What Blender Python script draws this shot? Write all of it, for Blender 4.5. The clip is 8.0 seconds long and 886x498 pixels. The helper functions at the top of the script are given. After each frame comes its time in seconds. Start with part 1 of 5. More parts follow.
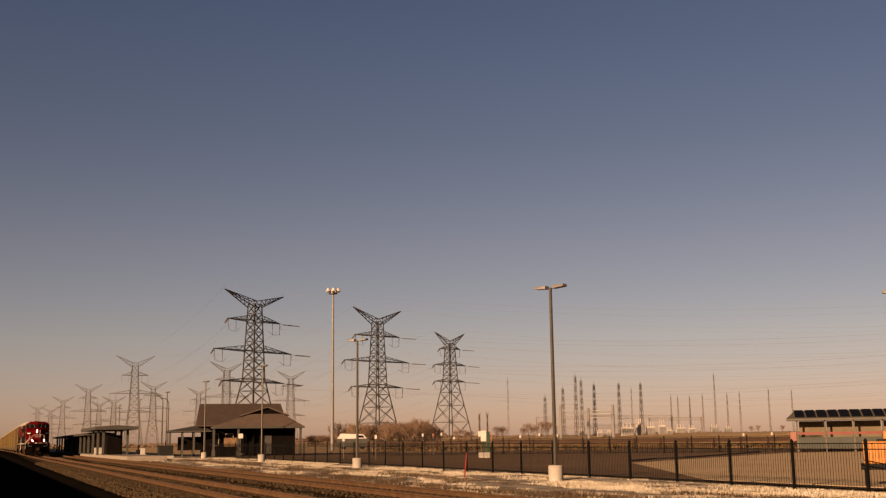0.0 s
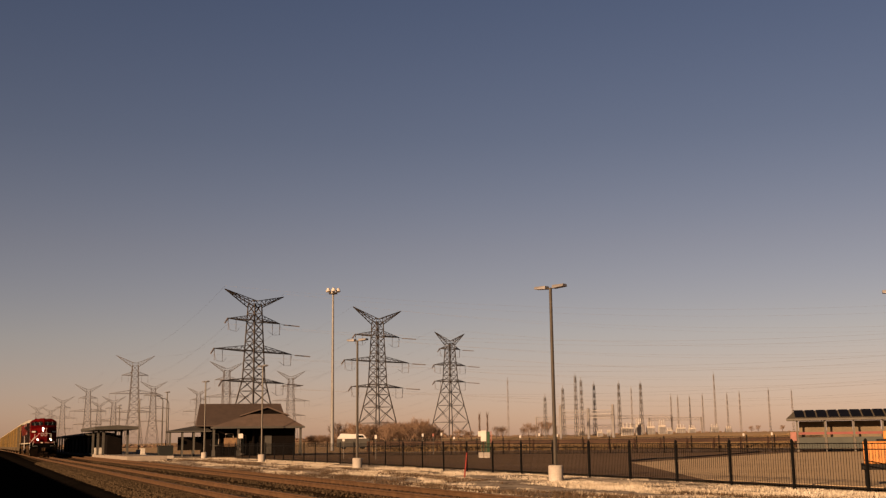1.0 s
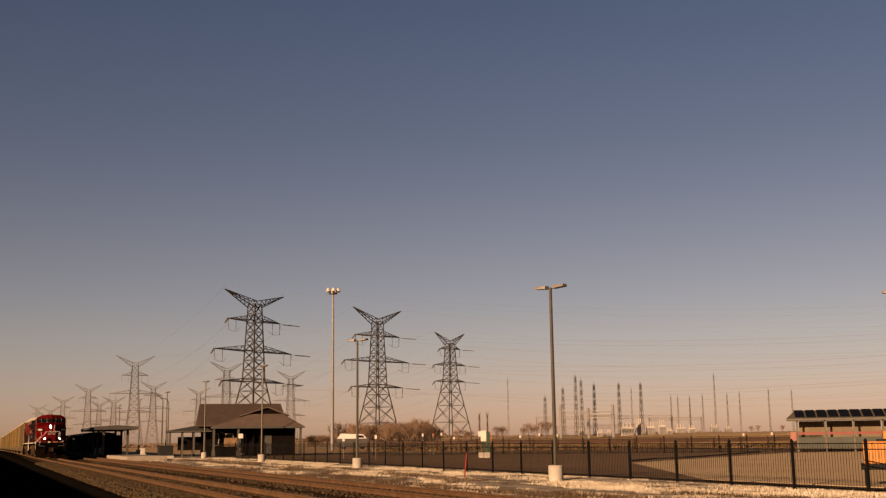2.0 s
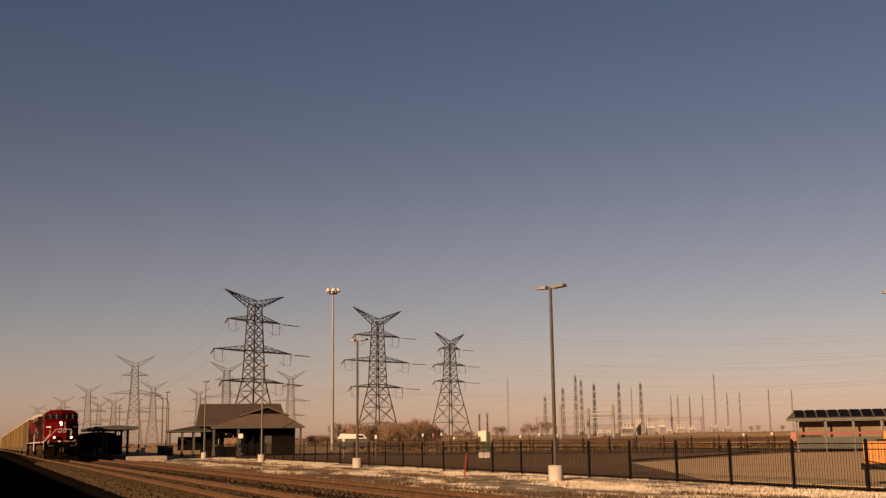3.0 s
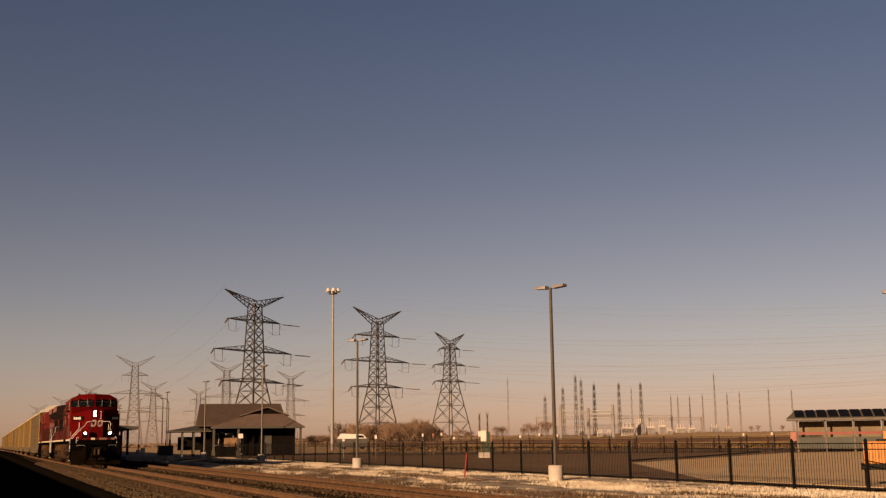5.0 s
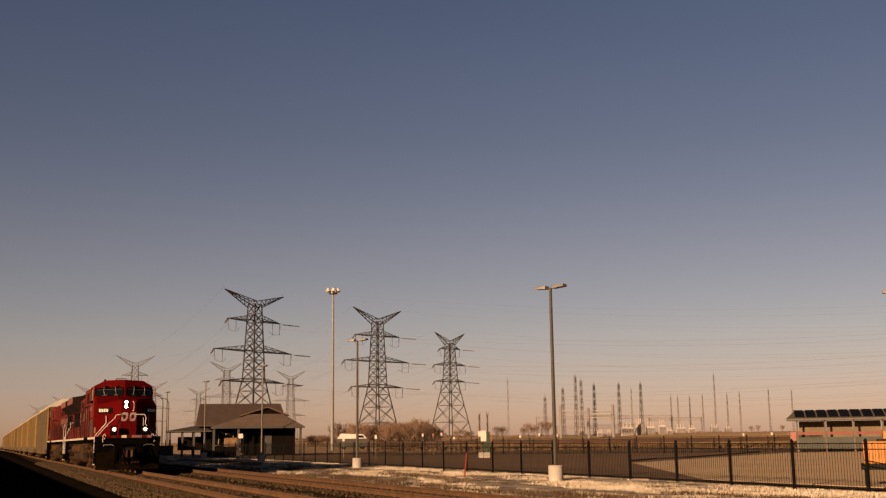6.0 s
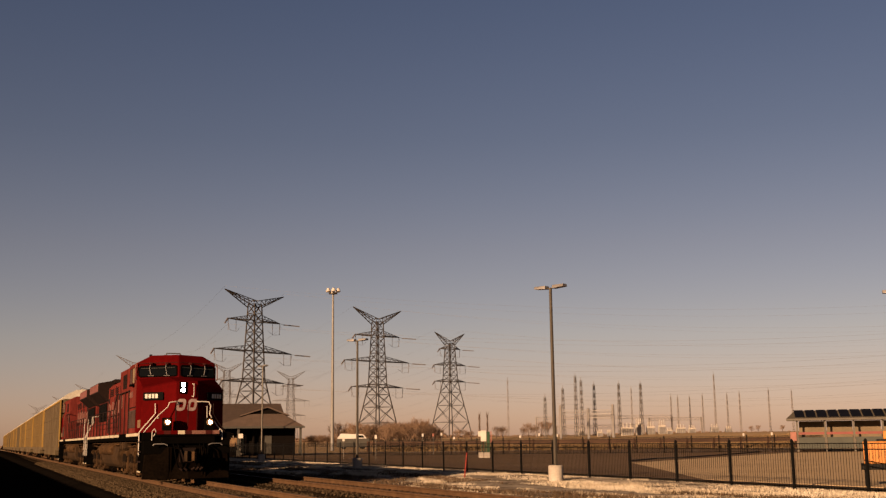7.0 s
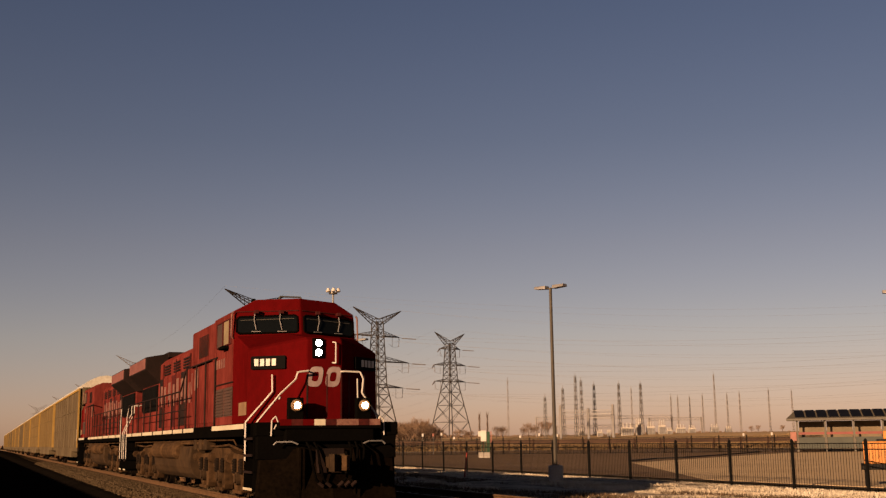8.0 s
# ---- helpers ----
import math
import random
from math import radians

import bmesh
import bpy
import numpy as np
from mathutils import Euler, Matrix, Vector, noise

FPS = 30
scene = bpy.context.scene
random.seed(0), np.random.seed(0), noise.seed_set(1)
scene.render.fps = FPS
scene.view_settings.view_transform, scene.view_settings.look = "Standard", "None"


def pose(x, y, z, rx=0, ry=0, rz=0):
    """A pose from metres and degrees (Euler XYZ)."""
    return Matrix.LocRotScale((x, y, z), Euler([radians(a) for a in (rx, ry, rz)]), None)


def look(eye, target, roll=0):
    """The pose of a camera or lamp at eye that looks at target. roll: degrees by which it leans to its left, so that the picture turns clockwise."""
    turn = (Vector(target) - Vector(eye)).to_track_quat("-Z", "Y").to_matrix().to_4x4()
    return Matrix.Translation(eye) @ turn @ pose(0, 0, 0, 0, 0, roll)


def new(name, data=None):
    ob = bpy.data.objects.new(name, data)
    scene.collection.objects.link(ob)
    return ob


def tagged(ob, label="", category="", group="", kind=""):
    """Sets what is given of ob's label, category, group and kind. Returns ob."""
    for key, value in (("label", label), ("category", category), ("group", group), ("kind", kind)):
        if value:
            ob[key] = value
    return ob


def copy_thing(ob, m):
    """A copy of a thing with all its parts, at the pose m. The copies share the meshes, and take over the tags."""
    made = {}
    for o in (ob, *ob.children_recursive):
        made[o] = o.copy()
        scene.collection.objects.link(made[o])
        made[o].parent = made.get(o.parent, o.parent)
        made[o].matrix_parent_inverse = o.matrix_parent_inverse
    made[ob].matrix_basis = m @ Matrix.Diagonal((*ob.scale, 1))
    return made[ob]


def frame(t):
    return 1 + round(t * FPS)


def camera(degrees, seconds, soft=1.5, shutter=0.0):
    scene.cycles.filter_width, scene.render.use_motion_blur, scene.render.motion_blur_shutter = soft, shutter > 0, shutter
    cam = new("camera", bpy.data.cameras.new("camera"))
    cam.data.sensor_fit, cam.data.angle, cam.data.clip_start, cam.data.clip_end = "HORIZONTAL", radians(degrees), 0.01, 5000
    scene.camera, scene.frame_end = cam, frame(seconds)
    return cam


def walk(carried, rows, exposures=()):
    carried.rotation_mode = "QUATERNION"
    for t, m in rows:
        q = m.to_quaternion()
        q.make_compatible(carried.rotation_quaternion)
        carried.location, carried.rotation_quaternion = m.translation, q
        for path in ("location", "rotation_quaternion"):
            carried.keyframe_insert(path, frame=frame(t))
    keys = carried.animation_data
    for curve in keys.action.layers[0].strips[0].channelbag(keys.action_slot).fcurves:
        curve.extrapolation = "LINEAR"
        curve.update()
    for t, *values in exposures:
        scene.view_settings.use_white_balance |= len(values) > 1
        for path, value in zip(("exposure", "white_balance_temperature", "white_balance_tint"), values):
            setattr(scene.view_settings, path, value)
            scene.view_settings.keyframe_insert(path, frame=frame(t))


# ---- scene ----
# World: z = 0 is the top of the rails, the tracks run along y, the train comes towards -y.
cam = camera(44.27, 8.0, soft=1.3)
EYE = Vector((0.0, 0.0, 1.315))
YAW, PITCH, ROLL = radians(22.888), radians(10.005), -0.711
AIM = EYE + Vector((math.sin(YAW) * math.cos(PITCH), math.cos(YAW) * math.cos(PITCH), math.sin(PITCH)))
walk(cam, [(0.0, look(EYE, AIM, ROLL)), (8.0, look(EYE, AIM, ROLL))], exposures=[(0.0, 1.26, 6750, 15), (8.0, 1.26, 6750, 15)])

# ---- daylight: low sun behind the camera's left shoulder ----
SUN_EL = radians(13.3)
SUN_AZ = math.atan2(-0.838, -0.545)
sky_world = bpy.data.worlds.new("sky")
scene.world = sky_world
sky_world.use_nodes = True
wn, wl = sky_world.node_tree.nodes, sky_world.node_tree.links
sky = wn.new("ShaderNodeTexSky")
sky.sky_type, sky.sun_disc = "NISHITA", False
sky.sun_elevation, sky.sun_rotation = SUN_EL, SUN_AZ % (2 * math.pi)
sky.altitude, sky.air_density, sky.dust_density, sky.ozone_density = 100, 1.0, 0.5, 3.0
# low winter haze: warm and bright at the horizon, dull blue higher up
where, split, haze = wn.new("ShaderNodeTexCoord"), wn.new("ShaderNodeSeparateXYZ"), wn.new("ShaderNodeValToRGB")
wl.new(where.outputs["Generated"], split.inputs[0])
wl.new(split.outputs[2], haze.inputs[0])
haze.color_ramp.elements[0].position, haze.color_ramp.elements[0].color = 0.0, (0.783, 0.503, 0.482, 1)
haze.color_ramp.elements[1].position, haze.color_ramp.elements[1].color = 0.39, (0.484, 0.348, 0.329, 1)
for height, tone in ((0.042, (0.798, 0.499, 0.458, 1)), (0.092, (0.798, 0.503, 0.425, 1)), (0.174, (0.716, 0.440, 0.368, 1)), (0.27, (0.567, 0.378, 0.334, 1)), (0.62, (0.206, 0.150, 0.143, 1)), (1.0, (0.103, 0.077, 0.076, 1))):
    haze.color_ramp.elements.new(height).color = tone
veil = wn.new("ShaderNodeMix")
veil.data_type, veil.blend_type = "RGBA", "MULTIPLY"
veil.inputs[0].default_value = 1.0
wl.new(sky.outputs[0], veil.inputs[6])
wl.new(haze.outputs[0], veil.inputs[7])
wl.new(veil.outputs[2], wn["Background"].inputs[0])
wn["Background"].inputs[1].default_value = 0.0588
sun = new("sun", bpy.data.lights.new("sun", "SUN"))
sun.data.energy, sun.data.angle, sun.data.color = 5.0, radians(0.55), (1.0, 0.65, 0.375)
to_sun = Vector((math.sin(SUN_AZ) * math.cos(SUN_EL), math.cos(SUN_AZ) * math.cos(SUN_EL), math.sin(SUN_EL)))
sun.matrix_world = look(to_sun * 60, (0, 0, 0))


# ---- materials ----
def mat(name, col, rough=0.7, metal=0.0, var=0.15, scale=1.0, bump=0.0, col2=None, stretch=(1, 1, 1), fine=12.0, spec=0.25):
    """Two scales of noise mix col with col2 (default: darker and lighter), with fine relief."""
    m = bpy.data.materials.new(name)
    m.use_nodes = True
    n, l = m.node_tree.nodes, m.node_tree.links
    b = n["Principled BSDF"]
    b.inputs["Roughness"].default_value, b.inputs["Metallic"].default_value = rough, metal
    b.inputs["Specular IOR Level"].default_value = spec
    tc, mp = n.new("ShaderNodeTexCoord"), n.new("ShaderNodeMapping")
    mp.inputs["Scale"].default_value = stretch
    l.new(tc.outputs["Object"], mp.inputs[0])
    big, small = n.new("ShaderNodeTexNoise"), n.new("ShaderNodeTexNoise")
    big.inputs["Scale"].default_value, big.inputs["Detail"].default_value = scale, 5
    small.inputs["Scale"].default_value, small.inputs["Detail"].default_value = scale * fine, 4
    l.new(mp.outputs[0], big.inputs["Vector"])
    l.new(mp.outputs[0], small.inputs["Vector"])
    mid = n.new("ShaderNodeMix")
    mid.inputs[0].default_value = 0.45
    l.new(big.outputs[0], mid.inputs[2])
    l.new(small.outputs[0], mid.inputs[3])
    ramp = n.new("ShaderNodeValToRGB")
    ramp.color_ramp.elements[0].position, ramp.color_ramp.elements[1].position = 0.36, 0.66
    lo = col2 if col2 else [c * (1 - var * 1.6) for c in col]
    hi = col if col2 else [min(1, c * (1 + var)) for c in col]
    ramp.color_ramp.elements[0].color, ramp.color_ramp.elements[1].color = (*lo, 1), (*hi, 1)
    l.new(mid.outputs[0], ramp.inputs[0])
    info, hsv = n.new("ShaderNodeObjectInfo"), n.new("ShaderNodeHueSaturation")
    spread = n.new("ShaderNodeMapRange")
    spread.inputs[3].default_value, spread.inputs[4].default_value = 0.92, 1.08
    l.new(info.outputs["Random"], spread.inputs[0])
    l.new(spread.outputs[0], hsv.inputs["Value"])
    l.new(ramp.outputs[0], hsv.inputs["Color"])
    l.new(hsv.outputs[0], b.inputs["Base Color"])
    if bump:
        bp = n.new("ShaderNodeBump")
        bp.inputs["Strength"].default_value, bp.inputs["Distance"].default_value = bump, 0.02
        l.new(small.outputs[0], bp.inputs["Height"])
        l.new(bp.outputs[0], b.inputs["Normal"])
    return m


def glow(name, col, power):
    m = bpy.data.materials.new(name)
    m.use_nodes = True
    b = m.node_tree.nodes["Principled BSDF"]
    b.inputs["Base Color"].default_value = (*col, 1)
    b.inputs["Emission Color"].default_value, b.inputs["Emission Strength"].default_value = (*col, 1), power
    return m


M_GRASS = mat("dry_grass", (0.36, 0.31, 0.24), 0.95, var=0.3, scale=0.9, bump=1.0, col2=(0.055, 0.036, 0.021), fine=7, spec=0.05)
M_FIELD = mat("far_field", (0.3, 0.2, 0.09), 0.95, var=0.3, scale=0.05, bump=0.3, col2=(0.19, 0.12, 0.055))
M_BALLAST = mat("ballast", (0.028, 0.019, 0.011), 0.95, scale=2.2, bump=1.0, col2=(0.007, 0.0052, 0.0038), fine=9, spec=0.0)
# near-black soil: the cast shade beside the line is put into its colour
M_SHADE_SOIL = mat("shade_blackened_soil", (0.007, 0.0055, 0.0045), 1.0, scale=0.8, bump=0.5, col2=(0.0035, 0.003, 0.0025), spec=0.0)
M_STONE = mat("ballast_stone", (0.078, 0.055, 0.032), 0.95, scale=6, bump=0.5, col2=(0.009, 0.0065, 0.0045), spec=0.0)
M_TIE = mat("tie_wood", (0.046, 0.0285, 0.016), 0.95, scale=2, bump=0.5, col2=(0.015, 0.0095, 0.006), stretch=(1, 6, 6), spec=0.05)
M_RAIL = mat("rusty_rail", (0.088, 0.050, 0.026), 0.85, scale=3, bump=0.2, col2=(0.048, 0.027, 0.0145), spec=0.05)
M_RAILTOP = mat("worn_rail_head", (0.10, 0.066, 0.042), 0.6, metal=0.2, scale=3, spec=0.1)
M_ASPHALT = mat("asphalt", (0.158, 0.105, 0.063), 0.95, scale=0.12, bump=0.3, col2=(0.112, 0.074, 0.044), fine=60, spec=0.05)
M_ASPHALT2 = mat("patched_asphalt", (0.40, 0.30, 0.185), 0.95, scale=0.2, bump=0.3, col2=(0.31, 0.228, 0.137), fine=40, spec=0.05)
M_CONC = mat("pale_concrete", (0.31, 0.28, 0.24), 0.85, scale=1.5, bump=0.3, col2=(0.21, 0.185, 0.155))
M_PLAT = mat("platform_concrete", (0.24, 0.205, 0.165), 0.85, scale=1.2, bump=0.2, col2=(0.17, 0.14, 0.11))
M_POLE = mat("weathered_pole", (0.055, 0.047, 0.036), 0.4, metal=0.3, scale=1.5, stretch=(1, 1, 0.3), col2=(0.030, 0.025, 0.019))
M_GALV = mat("galvanised_steel", (0.21, 0.2, 0.19), 0.5, metal=0.5, scale=1.0, col2=(0.15, 0.14, 0.135))
# haze over distance is put into this paler tower colour
M_LATTICE_FAR = mat("haze_paled_tower_steel", (0.095, 0.0825, 0.075), 0.7, metal=0.2, scale=0.3, col2=(0.07, 0.061, 0.055))
# paler still: the haze before the far substation is in the colour
M_MASTFAR = mat("haze_paled_mast_steel", (0.17, 0.147, 0.133), 0.7, metal=0.2, scale=0.3, col2=(0.13, 0.115, 0.102))
M_FADED = mat("faded_lettering", (0.165, 0.085, 0.062), 0.65, scale=3, col2=(0.075, 0.022, 0.018))
M_EMBLEM = mat("worn_emblem_paint", (0.21, 0.165, 0.155), 0.65, scale=4, col2=(0.13, 0.08, 0.075))
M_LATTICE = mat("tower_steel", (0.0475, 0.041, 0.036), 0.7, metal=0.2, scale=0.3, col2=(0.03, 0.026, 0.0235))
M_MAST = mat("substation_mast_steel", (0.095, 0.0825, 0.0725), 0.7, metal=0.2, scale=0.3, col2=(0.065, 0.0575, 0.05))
M_INSUL = mat("glazed_insulator", (0.11, 0.095, 0.09), 0.3, scale=2)
M_BLACK = mat("black_fence_paint", (0.0045, 0.004, 0.0035), 0.6, scale=2, var=0.3, spec=0.1)
M_WIRE = mat("wire", (0.11, 0.1, 0.0925), 0.5, metal=0.4)
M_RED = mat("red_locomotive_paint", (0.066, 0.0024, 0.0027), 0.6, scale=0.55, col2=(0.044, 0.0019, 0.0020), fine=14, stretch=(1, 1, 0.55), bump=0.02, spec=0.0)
M_REDSIDE = mat("weathered_sunlit_red_paint", (0.118, 0.024, 0.0195), 0.7, scale=0.7, col2=(0.050, 0.0085, 0.0068), fine=9, stretch=(1, 1, 0.4), bump=0.03, spec=0.0)
M_REDWORN = mat("worn_pinkish_paint", (0.15, 0.06, 0.05), 0.65, scale=1.2, col2=(0.09, 0.03, 0.025))
M_REDDIRT = mat("sooty_red_paint", (0.050, 0.0085, 0.007), 0.65, scale=1.0, col2=(0.020, 0.0045, 0.004), fine=10, spec=0.05)
M_SOOT_SHADE = mat("soot_and_shade_black", (0.014, 0.007, 0.0055), 0.75, scale=1.2, col2=(0.006, 0.0038, 0.003), spec=0.08)
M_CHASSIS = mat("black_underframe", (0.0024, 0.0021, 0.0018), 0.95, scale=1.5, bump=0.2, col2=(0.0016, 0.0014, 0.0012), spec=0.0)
M_TRUCK = mat("dusty_bogie_steel", (0.062, 0.0345, 0.0165), 0.9, scale=0.9, bump=0.12, col2=(0.014, 0.008, 0.0042), fine=9, spec=0.03)
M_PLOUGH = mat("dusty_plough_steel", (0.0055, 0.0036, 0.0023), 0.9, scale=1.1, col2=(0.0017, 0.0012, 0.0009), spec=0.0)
M_BLIND = mat("yellowed_blind", (0.15, 0.115, 0.065), 0.7, scale=2)
M_NOTICE = mat("faded_notice", (0.17, 0.105, 0.05), 0.7, scale=3, col2=(0.09, 0.05, 0.028))
# near-black wheel colour holds the shade of the gaps in the bogies
M_WHEEL = mat("shade_dark_wheel_steel", (0.010, 0.0065, 0.0045), 0.9, scale=2.5, bump=0.2, col2=(0.004, 0.003, 0.0022), spec=0.04)
M_TANK = mat("grimy_tank_steel", (0.040, 0.0235, 0.012), 0.85, scale=0.7, bump=0.08, col2=(0.017, 0.0105, 0.006), fine=8, spec=0.05)
M_WHITE = mat("white_rail_paint", (0.4, 0.37, 0.33), 0.5, scale=3, col2=(0.3, 0.27, 0.235))
M_CREAM = mat("pale_reflective_strip", (0.39, 0.35, 0.26), 0.45, scale=2, col2=(0.29, 0.25, 0.18))
M_DARKGLASS = mat("cab_glass", (0.0028, 0.0034, 0.0033), 0.10, scale=1, var=0.1, spec=0.10)
M_DARK = mat("dark_recess", (0.0035, 0.0032, 0.003), 0.85, scale=2, spec=0.03)
M_LOUVRE = mat("brown_louvre", (0.05, 0.025, 0.0175), 0.7, scale=2, col2=(0.025, 0.015, 0.011))
M_YELLOW = mat("autorack_yellow", (0.22, 0.138, 0.037), 0.7, scale=0.6, col2=(0.145, 0.088, 0.025), bump=0.05, spec=0.05)
M_RACK = mat("autorack_panel", (0.088, 0.067, 0.039), 0.75, scale=0.5, col2=(0.048, 0.034, 0.019), bump=0.1, spec=0.05)
M_RACKYELLOW = mat("autorack_yellow_panel", (0.125, 0.085, 0.035), 0.75, scale=0.5, col2=(0.072, 0.046, 0.018), bump=0.1, spec=0.05)
M_RACKROOF = mat("autorack_roof", (0.36, 0.335, 0.28), 0.6, scale=0.7, col2=(0.24, 0.22, 0.18))
M_LAMP_ON = glow("lit_headlight", (1.0, 0.80, 0.52), 30.0)
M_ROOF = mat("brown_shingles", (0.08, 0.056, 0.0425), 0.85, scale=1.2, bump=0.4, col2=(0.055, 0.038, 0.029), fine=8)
# same shingles as the porch; the main roof's shade is put into the colour
M_ROOF_SHADE = mat("shaded_brown_shingles", (0.05, 0.034, 0.026), 0.85, scale=1.2, bump=0.4, col2=(0.033, 0.023, 0.018), fine=8)
# dark siding, with the shade of the deep eaves put into the colour
M_WALLDK = mat("eaves_shaded_dark_siding", (0.0055, 0.004, 0.0033), 0.9, scale=1.5, col2=(0.0032, 0.0025, 0.0022), spec=0.03)
M_WALLGR = mat("grey_green_post_paint", (0.0425, 0.039, 0.032), 0.7, scale=2)
M_CANOPY = mat("canopy_grey_green", (0.0425, 0.039, 0.032), 0.6, scale=0.8)


# ---- mesh helpers ----
def box(bm, x0, x1, y0, y1, z0, z1, bevel=0.0):
    v = [bm.verts.new((x, y, z)) for z in (z0, z1) for y in (y0, y1) for x in (x0, x1)]
    f = [bm.faces.new([v[i] for i in q]) for q in ((0, 2, 3, 1), (4, 5, 7, 6), (0, 1, 5, 4), (2, 6, 7, 3), (0, 4, 6, 2), (1, 3, 7, 5))]
    if bevel:
        edges = {e for q in f for e in q.edges}
        bmesh.ops.bevel(bm, geom=list(edges), offset=bevel, segments=2, affect="EDGES", profile=0.5)
    return v


def tube(bm, a, b, r, r2=None, n=8, caps=True):
    """A round bar from a to b."""
    a, b = Vector(a), Vector(b)
    r2 = r if r2 is None else r2
    d = (b - a).normalized()
    s = d.orthogonal().normalized()
    t = d.cross(s)
    ring = [[bm.verts.new(p + (s * math.cos(k * 2 * math.pi / n) + t * math.sin(k * 2 * math.pi / n)) * q) for k in range(n)] for p, q in ((a, r), (b, r2))]
    for k in range(n):
        bm.faces.new((ring[0][k], ring[0][(k + 1) % n], ring[1][(k + 1) % n], ring[1][k]))
    if caps:
        bm.faces.new(ring[0][::-1])
        bm.faces.new(ring[1])


def bars(bm, pts, r, n=6):
    """A bent bar through pts."""
    for a, b in zip(pts, pts[1:]):
        tube(bm, a, b, r, n=n)


def strut(bm, a, b, w):
    tube(bm, a, b, w * 0.7, n=4, caps=False)


def loft(bm, rings, caps=True):
    """Skin over rings of equal count."""
    vs = [[bm.verts.new(p) for p in ring] for ring in rings]
    n = len(vs[0])
    for a, b in zip(vs, vs[1:]):
        for k in range(n):
            bm.faces.new((a[k], a[(k + 1) % n], b[(k + 1) % n], b[k]))
    if caps:
        bm.faces.new(vs[0][::-1])
        bm.faces.new(vs[-1])


def prism(bm, outline, axis, lo, hi):
    """An outline (pairs) pushed along axis 0, 1 or 2 from lo to hi."""
    def place(p, k):
        q = list(p)
        q.insert(axis, k)
        return q
    loft(bm, [[place(p, lo) for p in outline], [place(p, hi) for p in outline]])


def finish(bm, smooth=False):
    bmesh.ops.recalc_face_normals(bm, faces=bm.faces[:])
    if smooth:
        for f in bm.faces:
            f.smooth = True
    return bm


def meshed(name, bm, material, smooth=False):
    finish(bm, smooth)
    me = bpy.data.meshes.new(name)
    bm.to_mesh(me)
    bm.free()
    me.materials.append(material)
    return me


def part(name, bm, material, parent=None, label="", smooth=False, bevel=0.0):
    ob = new(name, meshed(name, bm, material, smooth))
    if bevel:
        edge = ob.modifiers.new("bevel", "BEVEL")
        edge.width, edge.segments, edge.limit_method, edge.angle_limit = bevel, 3, "ANGLE", radians(18)
    ob.parent = parent
    if label:
        tagged(ob, label)
    return ob


def thing(name, label, category, group="", kind="", at=None):
    ob = new(name)
    ob.empty_display_size = 0.2
    if at is not None:
        ob.matrix_basis = at
    return tagged(ob, label, category, group, kind)


def B():
    return bmesh.new()


# ---- ground ----
def smooth01(t):
    t = max(0.0, min(1.0, t))
    return t * t * (3 - 2 * t)


def gz(x, y):
    """Height of the ground."""
    z = -0.42 + 0.0024 * max(0.0, min(y, 250.0) - 30)
    if x < 16:
        z = min(z, -0.42 + 0.0012 * max(0.0, min(y, 250.0) - 30))
    if x < 5:
        z -= 0.35 * smooth01((5 - x) / 2.0)
    z += 2.6 * smooth01((x - 95) / 80.0) * smooth01((y + 60) / 120)
    return z


def ground():
    xs = [-4000, -1200, -300, -60, -10, 0, 2, 3, 3.5, 4, 4.5, 5, 8, 12, 14, 15, 16, 17, 18, 19, 20, 21, 22, 23, 24, 25, 26, 30, 40, 60, 80, 95, 110, 125, 140, 155, 175, 220, 400, 1200, 4500]
    ys = [-4000, -1000, -200, -60, -20, 0, 10, 16] + [16 + 2 * k for k in range(1, 50)] + [120, 130, 145, 160, 180, 200, 230, 260, 320, 420, 700, 1500, 4800]
    bm = B()
    grid = [[bm.verts.new((x, y, gz(x, y) + (0.10 * noise.noise((x * 0.35, y * 0.2, 0)) + 0.05 * noise.noise((x * 1.3, y * 0.9, 3)) if 14.5 < x < 25.5 and 16 < y < 140 else 0))) for x in xs] for y in ys]
    for a, b in zip(grid, grid[1:]):
        for k in range(len(xs) - 1):
            bm.faces.new((a[k], a[k + 1], b[k + 1], b[k]))
    ob = part("ground", bm, M_GRASS)
    ob.data.materials.append(M_FIELD)
    ob.data.materials.append(M_SHADE_SOIL)
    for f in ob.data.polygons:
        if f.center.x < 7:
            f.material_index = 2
        elif f.center.x > 80 or f.center.y > 140:
            f.material_index = 1
    tagged(ob, "dry pale winter grass and earth beside the tracks", "ground", kind="structure")


def sheet(name, outline, lift, material, label, category):
    """A flat slab laid on the ground."""
    bm = B()
    vs = [bm.verts.new((x, y, gz(x, y) + lift)) for x, y in outline]
    low = [bm.verts.new((x, y, gz(x, y) - 0.3)) for x, y in outline]
    bm.faces.new(vs)
    for k in range(len(vs)):
        j = (k + 1) % len(vs)
        bm.faces.new((vs[k], low[k], low[j], vs[j]))
    return tagged(part(name, bm, material), label, category, kind="structure")


ground()


def lot():
    bm = B()
    xs, ys = [26.2, 34, 42, 50, 60, 72, 84, 96], [2, 15, 30, 45, 60, 75, 90, 105, 120, 135]
    g = [[bm.verts.new((x, y, gz(x, y) + 0.06)) for x in xs] for y in ys]
    for a, b in zip(g, g[1:]):
        for k in range(len(xs) - 1):
            bm.faces.new((a[k], a[k + 1], b[k + 1], b[k]))
    tagged(part("road", bm, M_ASPHALT), "grey-brown asphalt car park behind the fence", "car park", kind="structure")


lot()
